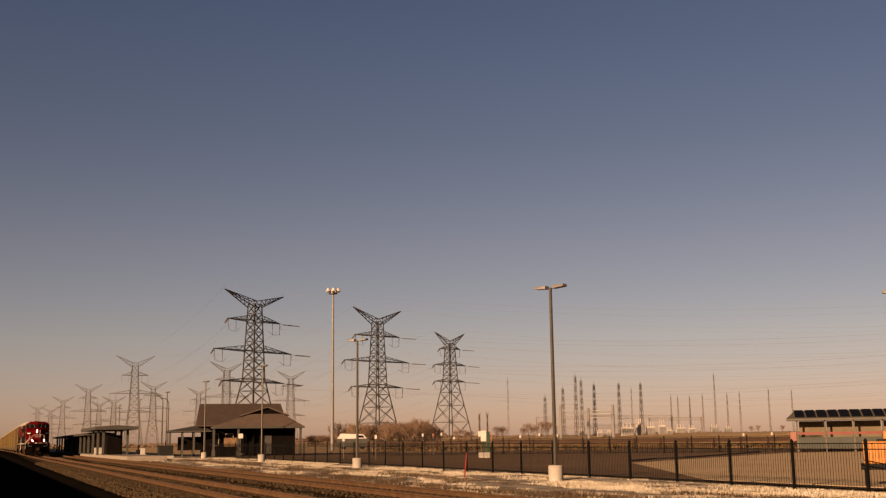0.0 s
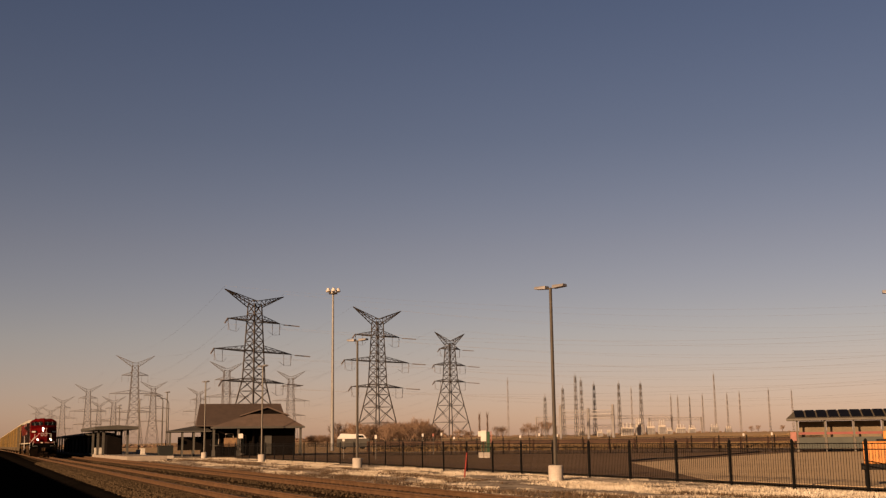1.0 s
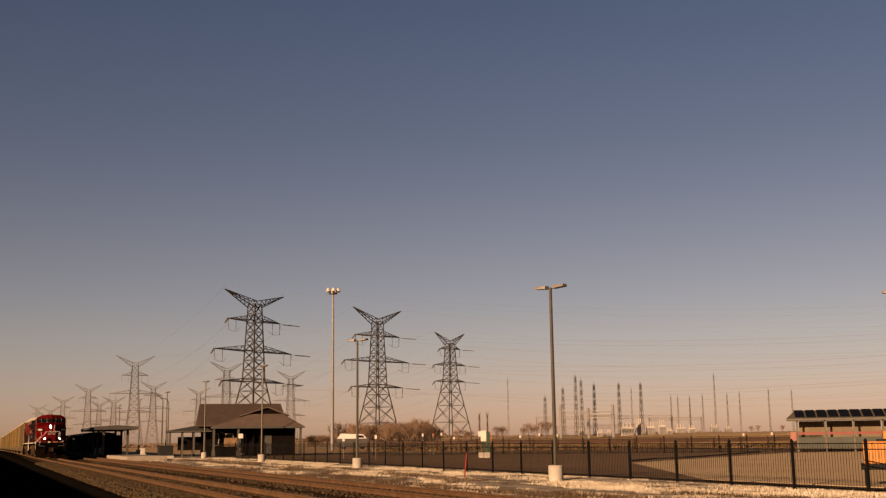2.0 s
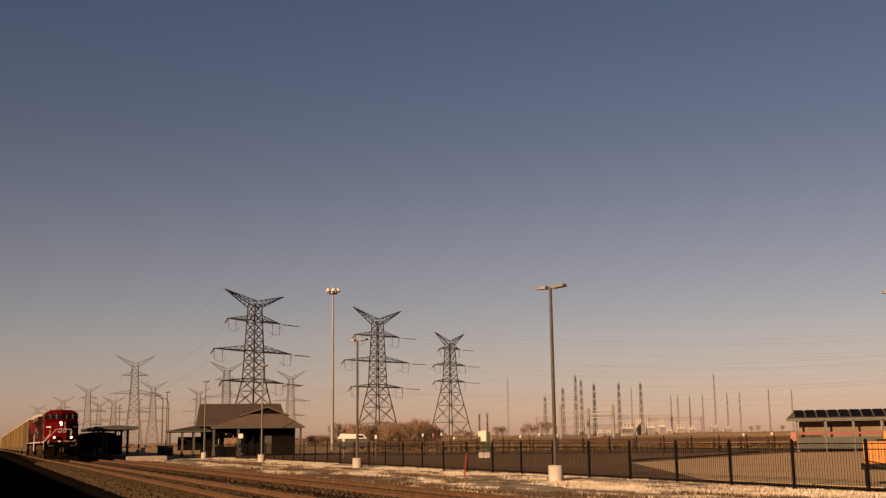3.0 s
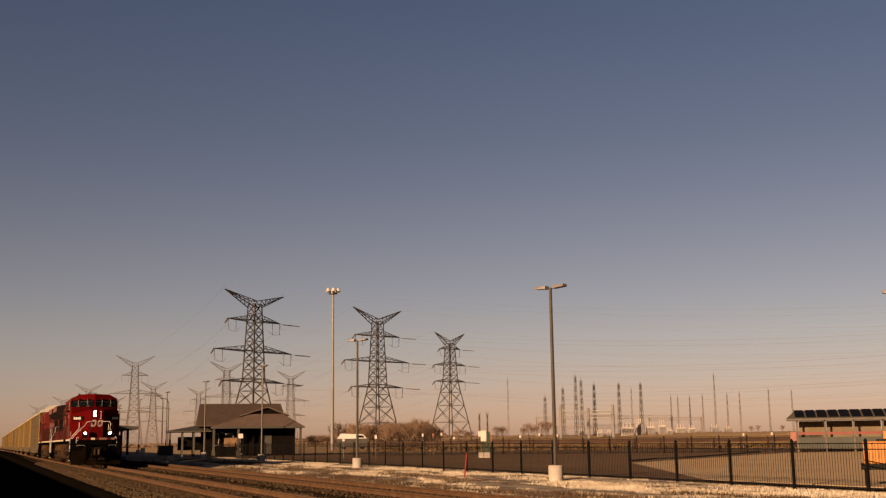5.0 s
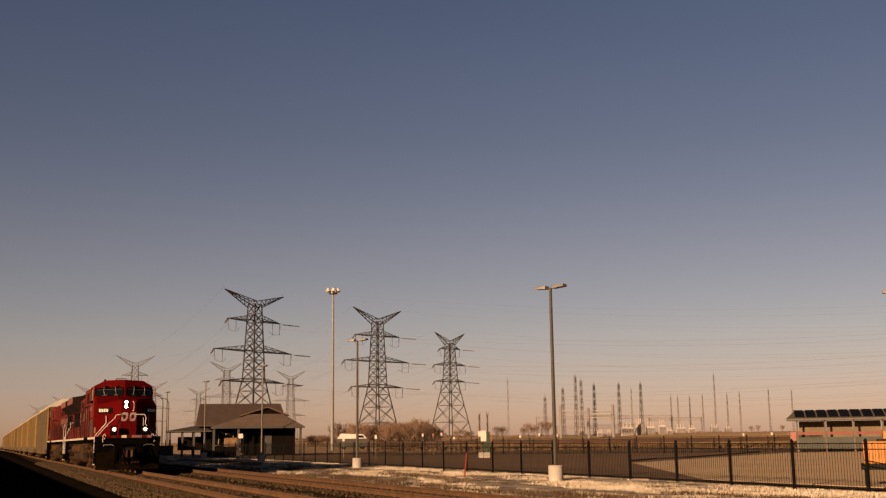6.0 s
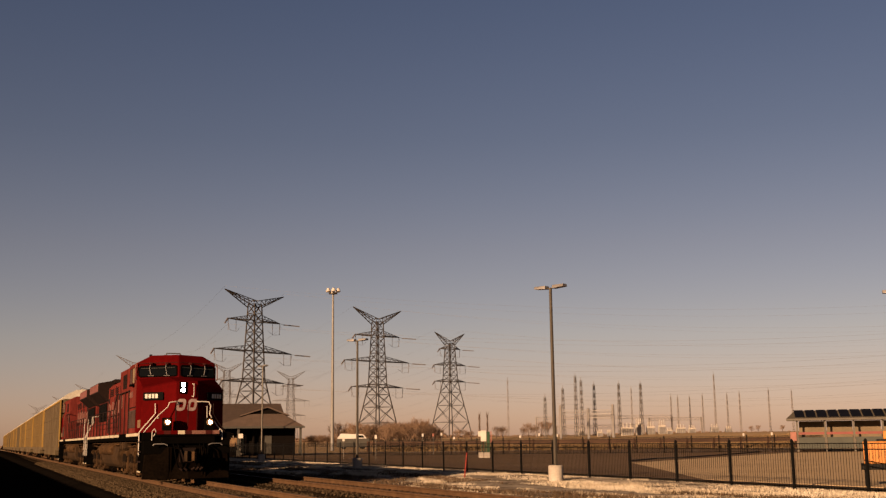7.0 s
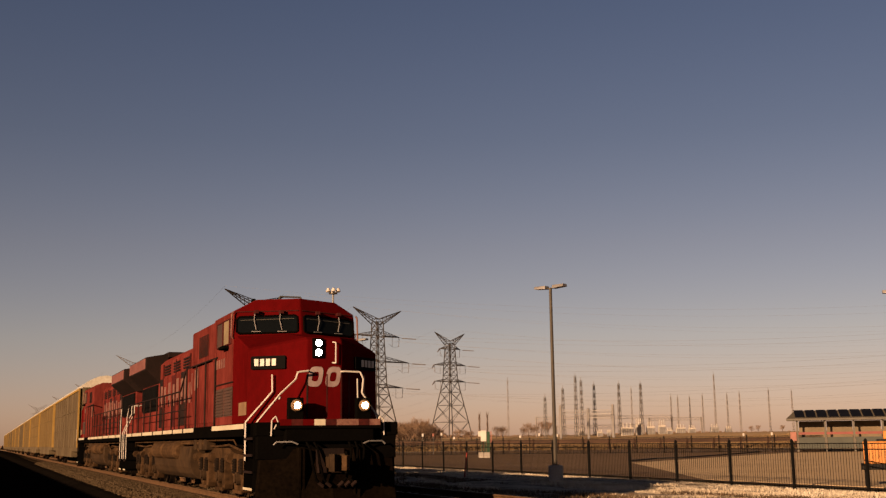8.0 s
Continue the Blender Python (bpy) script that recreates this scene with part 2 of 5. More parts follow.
sheet("pavement", [(27.2, 37.5), (40.6, 63.9), (73, 87), (92, 84), (92, 40), (60, 20), (40, 14), (27.2, 14)], 0.066, M_ASPHALT2, "paler worn asphalt across the car park", "pavement")


def kerb():
    """A low dark kerb that curves round the near edge of the far bays."""
    bm = B()
    rings = []
    for x, y in [(42.8, 67.5), (48.3, 72.7), (52.2, 74.5), (59.9, 80.4), (74.2, 92.5)]:
        z = gz(x, y) + 0.06
        rings.append([(x - 0.10, y - 0.12, z - 0.1), (x - 0.08, y - 0.10, z + 0.11), (x + 0.08, y + 0.10, z + 0.11), (x + 0.10, y + 0.12, z - 0.1)])
    loft(bm, rings)
    tagged(part("kerb", bm, M_WALLGR), "low dark kerb curving across the car park", "kerb", kind="structure")


kerb()

TRACK_1, TRACK_2 = 6.9, 11.15
GAUGE = 0.7545


def bend(y):
    """The very slight curve of the line, metres to the east."""
    y = max(0.0, y)
    return 2.3e-5 * y * y if y < 150 else 0.5175 + 0.0069 * (y - 150)


def rail(x, parent):
    bm = B()
    prof = [(-0.075, -0.185), (0.075, -0.185), (0.075, -0.17), (0.012, -0.15), (0.012, -0.05), (0.036, -0.035), (0.036, -0.006), (0.028, 0.0), (-0.028, 0.0), (-0.036, -0.006), (-0.036, -0.035), (-0.012, -0.05), (-0.012, -0.15), (-0.075, -0.17)]
    loft(bm, [[(x + a + bend(y), y, b) for a, b in prof] for y in [-60.0, 0.0] + [10.0 * k for k in range(1, 31)] + [400.0, 600.0, 1000.0, 1500.0]])
    ob = part("rail", bm, M_RAIL, parent)
    ob.data.materials.append(M_RAILTOP)
    for f in ob.data.polygons:
        if f.normal.z > 0.9 and f.center.z > -0.002:
            f.material_index = 1


def railway_track(x):
    track = thing("railway_track", "rusty steel rails on weathered wooden ties in ballast", "railway track", group="parallel railway tracks", kind="structure", at=pose(x, 0, 0))
    for s in (-1, 1):
        rail(s * GAUGE, track)
    bm = B()
    box(bm, -1.3, 1.3, -0.11, 0.11, -0.36, -0.186)
    wood = meshed("tie", bm, M_TIE)
    bm = B()
    for s in (-1, 1):
        for e in (-1, 1):
            cx = s * GAUGE + e * 0.115
            box(bm, cx - 0.045, cx + 0.045, -0.09, 0.09, -0.187, -0.135)
    anchor = meshed("rail_fastening", bm, M_TIE)
    rng = random.Random(int(x * 10))
    for k in range(290):
        tie = new("tie", wood)
        tie.parent = track
        tie.matrix_basis = pose(rng.uniform(-0.05, 0.05) + bend(14 + 0.53 * k), 14 + 0.53 * k, rng.uniform(-0.012, 0.004), 0, 0, rng.uniform(-1.2, 1.2))
        if k < 170:
            grip = new("rail_fastening", anchor)
            grip.parent = track
            grip.matrix_basis = pose(bend(14 + 0.53 * k), 14 + 0.53 * k + rng.uniform(-0.03, 0.03), 0)
    return track


railway_track(TRACK_1)
railway_track(TRACK_2)


def ballast_bed():
    bm = B()
    prof = [(3.6, -0.95), (5.1, -0.26), (5.6, -0.20), (8.2, -0.20), (8.7, -0.30), (9.4, -0.30), (9.9, -0.20), (12.5, -0.20), (13.2, -0.30), (14.3, -0.62)]
    ys = [-60 + 1.0 * k for k in range(260)] + [220, 260, 320, 420, 600, 1000, 1500]
    rows = [[bm.verts.new((x + bend(y) + 0.05 * noise.noise((x, y * 0.7, 5)), y, z + (0.035 * noise.noise((x * 2.1, y * 1.7, 1)) if y < 200 else 0))) for x, z in prof] for y in ys]
    for a, b in zip(rows, rows[1:]):
        for k in range(len(prof) - 1):
            bm.faces.new((a[k], a[k + 1], b[k + 1], b[k]))
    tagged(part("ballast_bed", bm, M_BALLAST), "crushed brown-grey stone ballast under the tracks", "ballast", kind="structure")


ballast_bed()


def unseen_shade_wall():
    """A plain wall off the tracks that closes the place on the sun's side, unseen and added to shade the near ground.
    """
    bm = B()
    box(bm, -6.6, -6.2, -80, 420, -1.0, 2.35)
    tagged(part("wall_west", bm, M_CONC), "plain unseen concrete wall added to cast shade along the line", "wall", kind="structure")


unseen_shade_wall()


# ---- the train ----
def wheelset(parent, y, name="wheelset"):
    bm = B()
    for s in (-1, 1):
        tube(bm, (s * 0.70, 0, 0), (s * 0.835, 0, 0), 0.52, n=24)
        tube(bm, (s * 0.66, 0, 0), (s * 0.70, 0, 0), 0.555, n=24)
        tube(bm, (s * 0.835, 0, 0), (s * 0.87, 0, 0), 0.16, n=10)
    tube(bm, (-0.7, 0, 0), (0.7, 0, 0), 0.09, n=8)
    ob = part(name, bm, M_WHEEL, parent)
    ob.matrix_basis = pose(0, y, 0.52)
    return ob


def locomotive():
    """A six-axle freight locomotive, nose ridge at y = 0, tail at y = 22.3."""
    loco = thing("locomotive", "red diesel freight locomotive with lit headlights on the track", "locomotive", group="locomotives of the freight train")

    def flank(bm, s, x0, x1, y0, y1, z0, z1, bevel=0.0):
        """A block on side s, between distances x0 and x1 from the middle."""
        box(bm, min(s * x0, s * x1), max(s * x0, s * x1), y0, y1, z0, z1, bevel)

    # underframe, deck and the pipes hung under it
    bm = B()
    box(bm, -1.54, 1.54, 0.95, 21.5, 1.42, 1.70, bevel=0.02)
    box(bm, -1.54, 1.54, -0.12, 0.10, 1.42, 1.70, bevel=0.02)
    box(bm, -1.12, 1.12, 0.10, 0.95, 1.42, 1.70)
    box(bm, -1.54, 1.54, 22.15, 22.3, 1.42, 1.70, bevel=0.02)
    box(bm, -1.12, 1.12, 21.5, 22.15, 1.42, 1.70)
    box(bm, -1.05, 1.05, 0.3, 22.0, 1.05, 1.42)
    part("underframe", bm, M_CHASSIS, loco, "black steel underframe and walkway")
    for s in (-1, 1):
        for y0, y1 in ((0.98, 4.45), (7.0, 8.5), (8.75, 10.3), (10.55, 12.2), (12.45, 14.3), (14.6, 16.9), (17.2, 19.6), (19.9, 21.4)):
            bm = B()
            flank(bm, s, 1.542, 1.556, y0, y1, 1.585, 1.69)
            part("reflective_strip", bm, M_CREAM, loco, "pale dash along the walkway edge")
        for z, r, y0, y1 in ((1.30, 0.035, 6.3, 15.6), (1.20, 0.025, 7.2, 16.0), (1.36, 0.02, 2.6, 20.5)):
            bm = B()
            bars(bm, [(s * 1.34, y0, z - 0.12), (s * 1.36, y0 + 0.2, z), (s * 1.36, y1 - 0.3, z), (s * 1.30, y1, z - 0.15)], r)
            part("pipe", bm, M_TRUCK, loco)
        for y in (5.9, 6.6, 7.3):
            bm = B()
            flank(bm, s, 1.15, 1.42, y, y + 0.34, 1.12, 1.40, bevel=0.03)
            part("equipment_box", bm, M_TANK, loco)
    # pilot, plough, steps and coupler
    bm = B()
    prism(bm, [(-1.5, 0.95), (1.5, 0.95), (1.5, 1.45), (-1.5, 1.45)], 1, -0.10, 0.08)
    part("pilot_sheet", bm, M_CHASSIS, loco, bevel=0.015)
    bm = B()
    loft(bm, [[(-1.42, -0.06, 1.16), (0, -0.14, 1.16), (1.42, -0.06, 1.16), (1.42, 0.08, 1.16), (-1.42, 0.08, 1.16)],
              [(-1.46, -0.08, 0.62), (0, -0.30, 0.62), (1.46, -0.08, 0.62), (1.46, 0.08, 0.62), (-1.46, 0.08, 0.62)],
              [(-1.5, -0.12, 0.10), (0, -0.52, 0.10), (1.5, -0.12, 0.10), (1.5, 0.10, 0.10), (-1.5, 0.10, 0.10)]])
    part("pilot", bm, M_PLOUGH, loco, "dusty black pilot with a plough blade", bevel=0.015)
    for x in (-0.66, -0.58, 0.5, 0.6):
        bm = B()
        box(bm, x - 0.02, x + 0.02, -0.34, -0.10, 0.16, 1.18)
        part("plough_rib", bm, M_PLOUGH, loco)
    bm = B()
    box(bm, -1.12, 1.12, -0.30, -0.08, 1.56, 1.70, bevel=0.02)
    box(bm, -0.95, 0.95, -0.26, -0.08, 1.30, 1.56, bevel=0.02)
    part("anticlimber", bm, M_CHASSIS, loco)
    for k in range(9):
        x = -1.08 + 0.24 * k
        bm = B()
        box(bm, x, x + 0.235, -0.312, -0.298, 1.63, 1.755)
        part("reflector_plate", bm, (M_RED, M_REDDIRT, M_RED, M_CREAM, M_REDDIRT, M_FADED, M_FADED, M_REDDIRT, M_FADED)[k], loco)
    bm = B()
    box(bm, -0.14, 0.14, -0.75, -0.05, 0.76, 1.0, bevel=0.03)
    prism(bm, [(-0.17, -0.70), (-0.20, -0.92), (-0.13, -0.98), (-0.06, -0.90), (-0.04, -0.80), (0.05, -0.77), (0.19, -0.82), (0.21, -0.70)], 2, 0.70, 1.05)
    coupler = part("coupler", bm, M_TANK, loco, "brown cast steel coupler", bevel=0.015)
    bm = B()
    prism(bm, [(0.10, -0.80), (0.20, -0.83), (0.19, -0.98), (0.10, -1.06), (0.01, -1.00), (0.05, -0.94), (0.10, -0.92)], 2, 0.72, 1.02)
    part("knuckle", bm, M_TRUCK, coupler, bevel=0.012)
    bm = B()
    tube(bm, (0.16, -0.84, 0.66), (0.16, -0.84, 1.10), 0.03, n=8)
    part("pin", bm, M_CHASSIS, coupler)
    bm = B()
    box(bm, -0.28, 0.28, -0.36, -0.12, 0.66, 1.16, bevel=0.02)
    part("coupler_pocket", bm, M_SOOT_SHADE, loco)
    for x, d in ((-0.5, 1), (-0.34, 1), (0.42, -1), (0.56, -1), (0.7, -1)):
        bm = B()
        bars(bm, [(x, -0.16, 1.32), (x + 0.02 * d, -0.42, 1.16), (x + 0.06 * d, -0.50, 0.82), (x + 0.14 * d, -0.46, 0.55), (x + 0.22 * d, -0.44, 0.46)], 0.026)
        hose = part("air_hose", bm, M_CHASSIS, loco)
        bm = B()
        tube(bm, (x + 0.20 * d, -0.44, 0.48), (x + 0.30 * d, -0.44, 0.40), 0.04, n=8)
        part("hose_coupling", bm, M_SOOT_SHADE, hose)
    for y0, y1 in ((0.08, 0.95), (21.5, 22.15)):
        for s in (-1, 1):
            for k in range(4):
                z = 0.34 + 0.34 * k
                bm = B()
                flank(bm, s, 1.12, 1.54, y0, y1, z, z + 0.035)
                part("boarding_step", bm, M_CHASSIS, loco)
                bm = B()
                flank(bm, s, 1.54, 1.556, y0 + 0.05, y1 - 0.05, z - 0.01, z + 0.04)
                part("step_edge", bm, M_CREAM if k == 0 else M_SOOT_SHADE, loco)
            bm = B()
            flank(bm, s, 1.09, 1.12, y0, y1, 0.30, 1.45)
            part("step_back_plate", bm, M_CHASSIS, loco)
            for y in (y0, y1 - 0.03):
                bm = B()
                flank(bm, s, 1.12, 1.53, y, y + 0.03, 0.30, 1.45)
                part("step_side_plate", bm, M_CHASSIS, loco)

    # nose: a flat door panel between two slanted faces, its top rising to the windscreens
    def vee(w, ridge, corner, back, zr, zc):
        return [(-w, corner, zc), (0, ridge, zr), (w, corner, zc), (w, back, zc), (-w, back, zc)]

    def snout(w, front, corner, zf, zc):
        return [(-w, corner, zc), (-0.38, front, zf), (0.38, front, zf), (w, corner, zc), (w, 3.0, zc), (-w, 3.0, zc)]
    bm = B()
    loft(bm, [snout(1.46, 0.20, 1.05, 1.70, 1.70), snout(1.46, 0.22, 1.07, 3.44, 3.24), snout(1.43, 0.34, 1.20, 3.51, 3.31), snout(1.42, 2.16, 2.50, 3.75, 3.70)])
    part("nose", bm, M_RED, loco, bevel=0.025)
    # cab
    bm = B()
    loft(bm, [vee(1.47, 2.05, 2.57, 4.9, 1.70, 1.70), vee(1.47, 2.08, 2.60, 4.9, 3.70, 3.70), vee(1.45, 2.18, 2.68, 4.9, 4.33, 4.30), vee(0.95, 2.26, 2.58, 4.9, 4.60, 4.57)])
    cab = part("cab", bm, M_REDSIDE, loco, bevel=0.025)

    # fall of sunlight put into the paint: darker front, brighter weathered sides
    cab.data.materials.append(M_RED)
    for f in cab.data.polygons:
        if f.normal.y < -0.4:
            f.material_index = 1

    def on_cab(s, u, z, out=0.0):
        """A point on the cab's slanted front: u 0 at the ridge, 1 at the corner."""
        k = (z - 3.70) / 0.60
        ridge, corner, w = 2.08 + 0.10 * k, 2.60 + 0.08 * k, 1.47 - 0.02 * k
        return Vector((s * w * u, ridge + (corner - ridge) * u, z)) + Vector((s * 0.33, -0.93, 0.16)) * out

    for s in (-1, 1):
        q = [(0.05, 3.82), (0.09, 3.79), (0.90, 3.76), (0.95, 3.81), (0.95, 4.10), (0.91, 4.15), (0.09, 4.19), (0.05, 4.15)]
        bm = B()
        loft(bm, [[on_cab(s, u, z, 0.002) for u, z in q], [on_cab(s, u, z, 0.016) for u, z in q]])
        part("windscreen", bm, M_DARKGLASS, cab, "dark windscreen pane")
        bm = B()
        bars(bm, [on_cab(s, u, z, 0.012) for u, z in q + q[:1]], 0.024)
        part("window_frame", bm, M_CHASSIS, cab)
        bm = B()
        bars(bm, [on_cab(s, 0.10, 4.11, 0.022), on_cab(s, 0.90, 4.07, 0.022)], 0.009)
        part("visor_rail", bm, M_WALLGR, cab)
        for u in (0.30, 0.68):
            bm = B()
            bars(bm, [on_cab(s, u, 4.24, 0.05), on_cab(s, u + 0.01, 4.06, 0.06), on_cab(s, u - 0.02, 3.84, 0.04)], 0.012)
            bars(bm, [on_cab(s, u - 0.09, 3.80, 0.05), on_cab(s, u + 0.05, 3.80, 0.05)], 0.012)
            part("wiper", bm, M_GALV, cab)
            bm = B()
            box(bm, *sorted((s * 1.45 * u - 0.05, s * 1.45 * u + 0.05)), 2.06 + 0.4 * u, 2.2 + 0.4 * u, 4.22, 4.30, bevel=0.01)
            part("wiper_motor", bm, M_REDDIRT, cab)
        # drip ledge over the panes
        bm = B()
        bars(bm, [on_cab(s, 0.03, 4.30, 0.01), on_cab(s, 0.98, 4.27, 0.01)], 0.014)
        part("rain_strip", bm, M_REDDIRT, cab)
        # side windows
        for y0, y1, m, lab in ((2.78, 2.94, M_DARKGLASS, ""), (2.98, 3.62, M_BLIND, "pale side window blind"), (3.72, 4.40, M_LOUVRE, "brown-tinted side window")):
            bm = B()
            flank(bm, s, 1.455, 1.482, y0, y1, 3.56, 4.14, bevel=0.008)
            part("side_window", bm, m, cab, lab)
            bm = B()
            bars(bm, [(s * 1.478, a, b) for a, b in ((y0, 3.56), (y1, 3.56), (y1, 4.14), (y0, 4.14), (y0, 3.56))], 0.02)
            part("side_window_frame", bm, M_REDDIRT, cab)
        bm = B()
        flank(bm, s, 1.47, 1.62, 3.02, 3.55, 3.45, 3.53, bevel=0.02)
        part("arm_rest", bm, M_CHASSIS, cab)
        # the highlight along the cab corner is built as this pale bar
        bm = B()
        bars(bm, [(s * 1.48, 2.58, 3.66), (s * 1.52, 2.57, 3.70), (s * 1.51, 2.59, 4.22), (s * 1.47, 2.60, 4.26)], 0.02)
        part("grab_iron", bm, M_FADED, cab)
        bm = B()
        flank(bm, s, 1.46, 1.49, 4.47, 4.86, 1.78, 3.48, bevel=0.01)
        part("cab_door", bm, M_REDSIDE, cab)
        for y0 in (2.55, 3.5):
            bm = B()
            flank(bm, s, 1.468, 1.478, y0, y0 + 0.88, 1.90, 2.56)
            for k in range(9):
                flank(bm, s, 1.475, 1.50, y0 + 0.03, y0 + 0.85, 1.93 + 0.07 * k, 1.965 + 0.07 * k)
            part("side_grille", bm, M_LOUVRE, cab, "brown louvred grille")
        bm = B()
        bars(bm, [(s * 1.48, 2.5, 2.66), (s * 1.48, 4.45, 2.66)], 0.018)
        part("grille_hood", bm, M_SOOT_SHADE, cab)
        bm = B()
        flank(bm, s, 1.462, 1.474, 1.12, 1.85, 1.88, 2.16)
        part("notice_plate", bm, M_NOTICE, loco, "pale notice plate")
        for k in range(4):
            bm = B()
            flank(bm, s, 1.471, 1.477, 3.45 + 0.27 * k, 3.63 + 0.27 * k, 3.05, 3.27)
            part("number_bar", bm, M_FADED, cab)
    # roof gear
    bm = B()
    box(bm, -0.45, 0.15, 2.9, 3.5, 4.575, 4.63, bevel=0.02)
    part("roof_box", bm, M_RED, cab)
    bm = B()
    bars(bm, [(-0.42, 2.55, 4.57), (-0.40, 2.55, 4.66), (0.10, 2.55, 4.66), (0.12, 2.55, 4.57)], 0.02)
    part("aerial_bracket", bm, M_WALLGR, cab)
    bm = B()
    tube(bm, (-0.92, 3.0, 4.55), (-0.92, 3.0, 4.64), 0.07, 0.05, n=10)
    part("antenna", bm, M_CHASSIS, cab)

    # lights and boards on the nose
    def on_nose(s, u, z, out=0.0):
        x = 1.46 * u
        out_way = Vector((s * 0.615, -0.788, 0)) if x > 0.38 else Vector((0, -1, 0))
        return Vector((s * x, 0.215 + 0.783 * max(0.0, x - 0.38), z)) + out_way * out

    bm = B()
    box(bm, -0.27, -0.02, 0.17, 0.50, 3.05, 3.48, bevel=0.025)
    head = part("headlight_housing", bm, M_CHASSIS, loco, "dark twin headlight housing")
    for z in (3.17, 3.37):
        bm = B()
        tube(bm, (-0.145, 0.175, z), (-0.145, 0.15, z), 0.074, n=20)
        part("headlight", bm, M_LAMP_ON, head, "lit round headlight")
        bm = B()
        for k in range(16):
            a, b = k * math.pi / 8, (k + 1) * math.pi / 8
            tube(bm, (-0.145 + 0.084 * math.cos(a), 0.16, z + 0.084 * math.sin(a)), (-0.145 + 0.084 * math.cos(b), 0.16, z + 0.084 * math.sin(b)), 0.012, n=5, caps=False)
        part("headlight_rim", bm, M_CHASSIS, head)
    for s in (-1, 1):
        cx = 0.03 + s * 0.735
        bm = B()
        box(bm, cx - 0.17, cx + 0.15, -0.19, -0.02, 1.70, 2.20, bevel=0.015)
        ditch = part("ditch_light", bm, M_CHASSIS, loco, "dark ditch light box with a lit lamp")
        bm = B()
        tube(bm, (cx, -0.19, 2.04), (cx, -0.235, 2.04), 0.125, 0.11, n=20)
        part("bezel", bm, M_NOTICE, ditch)
        bm = B()
        tube(bm, (cx, -0.20, 2.04), (cx, -0.245, 2.04), 0.076, 0.066, n=20)
        part("lamp", bm, M_LAMP_ON, ditch, "lit round lamp")
        bm = B()
        q = [(0.53, 2.84), (0.94, 2.84), (0.95, 2.86), (0.95, 3.10), (0.94, 3.12), (0.53, 3.12), (0.52, 3.10), (0.52, 2.86)]
        loft(bm, [[on_nose(s, u, z, 0.005) for u, z in q], [on_nose(s, u, z, 0.05) for u, z in q]])
        board = part("number_board", bm, M_DARK, loco, "black number board with pale bars")
        for k in range(4):
            bm = B()
            u0 = 0.635 + 0.073 * k
            q = [(u0, 2.91), (u0 + 0.052, 2.91), (u0 + 0.052, 3.06), (u0, 3.06)]
            loft(bm, [[on_nose(s, u, z, 0.051) for u, z in q], [on_nose(s, u, z, 0.056) for u, z in q]])
            part("bar", bm, M_WHITE, board)
        # emblem: two plain pale slanted rings beside the ridge
        bm = B()
        rings = [[], [], [], []]
        for k in range(20):
            a = k * math.pi / 10
            c, d = math.cos(a), math.sin(a)
            c, d = math.copysign(abs(c) ** 0.6, c), math.copysign(abs(d) ** 0.6, d)
            for ring, (ru, rz, o) in zip(rings, ((0.110, 0.215, 0.004), (0.110, 0.215, 0.012), (0.050, 0.10, 0.012), (0.050, 0.10, 0.004))):
                ring.append(on_nose(s, 0.135 + ru * c + s * 0.12 * rz * d, 2.66 + rz * d, o))
        loft(bm, rings + rings[:1], caps=False)
        part("emblem", bm, M_EMBLEM, loco, "pale worn emblem ring on the nose")
        if s > 0:
            bm = B()
            bars(bm, [on_nose(s, 0.12, 2.96, 0.01), on_nose(s, 0.16, 2.95, 0.07), on_nose(s, 0.16, 3.39, 0.07), on_nose(s, 0.12, 3.40, 0.01)], 0.016)
            part("grab_iron", bm, M_WHITE, loco)
        # nose door seams
        for u in ((0.245,) if s < 0 else (0.03, 0.245, 0.40)):
            bm = B()
            q = [(u, 1.75), (u + 0.018, 1.75), (u + 0.018, 2.72), (u, 2.72)]
            loft(bm, [[on_nose(s, a, z, 0.0) for a, z in q], [on_nose(s, a, z, 0.014) for a, z in q]])
            part("nose_seam", bm, M_SOOT_SHADE if s < 0 else M_REDDIRT, loco)
        # front handrails
        bm = B()
        bars(bm, [(s * 1.52, 0.90, 0.92), (s * 1.52, 0.90, 1.72), (s * 1.02, 0.62, 2.36), (s * 1.03, 0.62, 2.72)], 0.021)
        # right rail takes a dark colour for the shade it stands in
        part("corner_handrail", bm, M_WHITE if s < 0 else M_SOOT_SHADE, loco, "bent white handrail" if s < 0 else "bent handrail darkened for shade")
        bm = B()
        if s < 0:
            bars(bm, [(-1.47, 0.08, 1.22), (-1.48, 0.08, 1.69), (-0.99, 0.06, 2.29), (-0.67, 0.05, 2.59), (-0.62, 0.05, 2.74), (-0.39, 0.06, 2.77), (-0.36, 0.25, 2.77)], 0.021)
            bars(bm, [(-1.02, 0.06, 2.20), (-0.93, 0.3, 2.22)], 0.03)
        else:
            bars(bm, [(0.36, 0.25, 2.77), (0.39, 0.08, 2.77), (0.76, 0.08, 2.76), (0.83, 0.08, 2.62), (0.80, 0.08, 2.32), (1.14, 0.08, 1.82), (1.30, 0.08, 1.40)], 0.020)
            bars(bm, [(0.70, 0.10, 2.62), (0.71, 0.10, 2.22), (0.80, 0.10, 2.10)], 0.016)
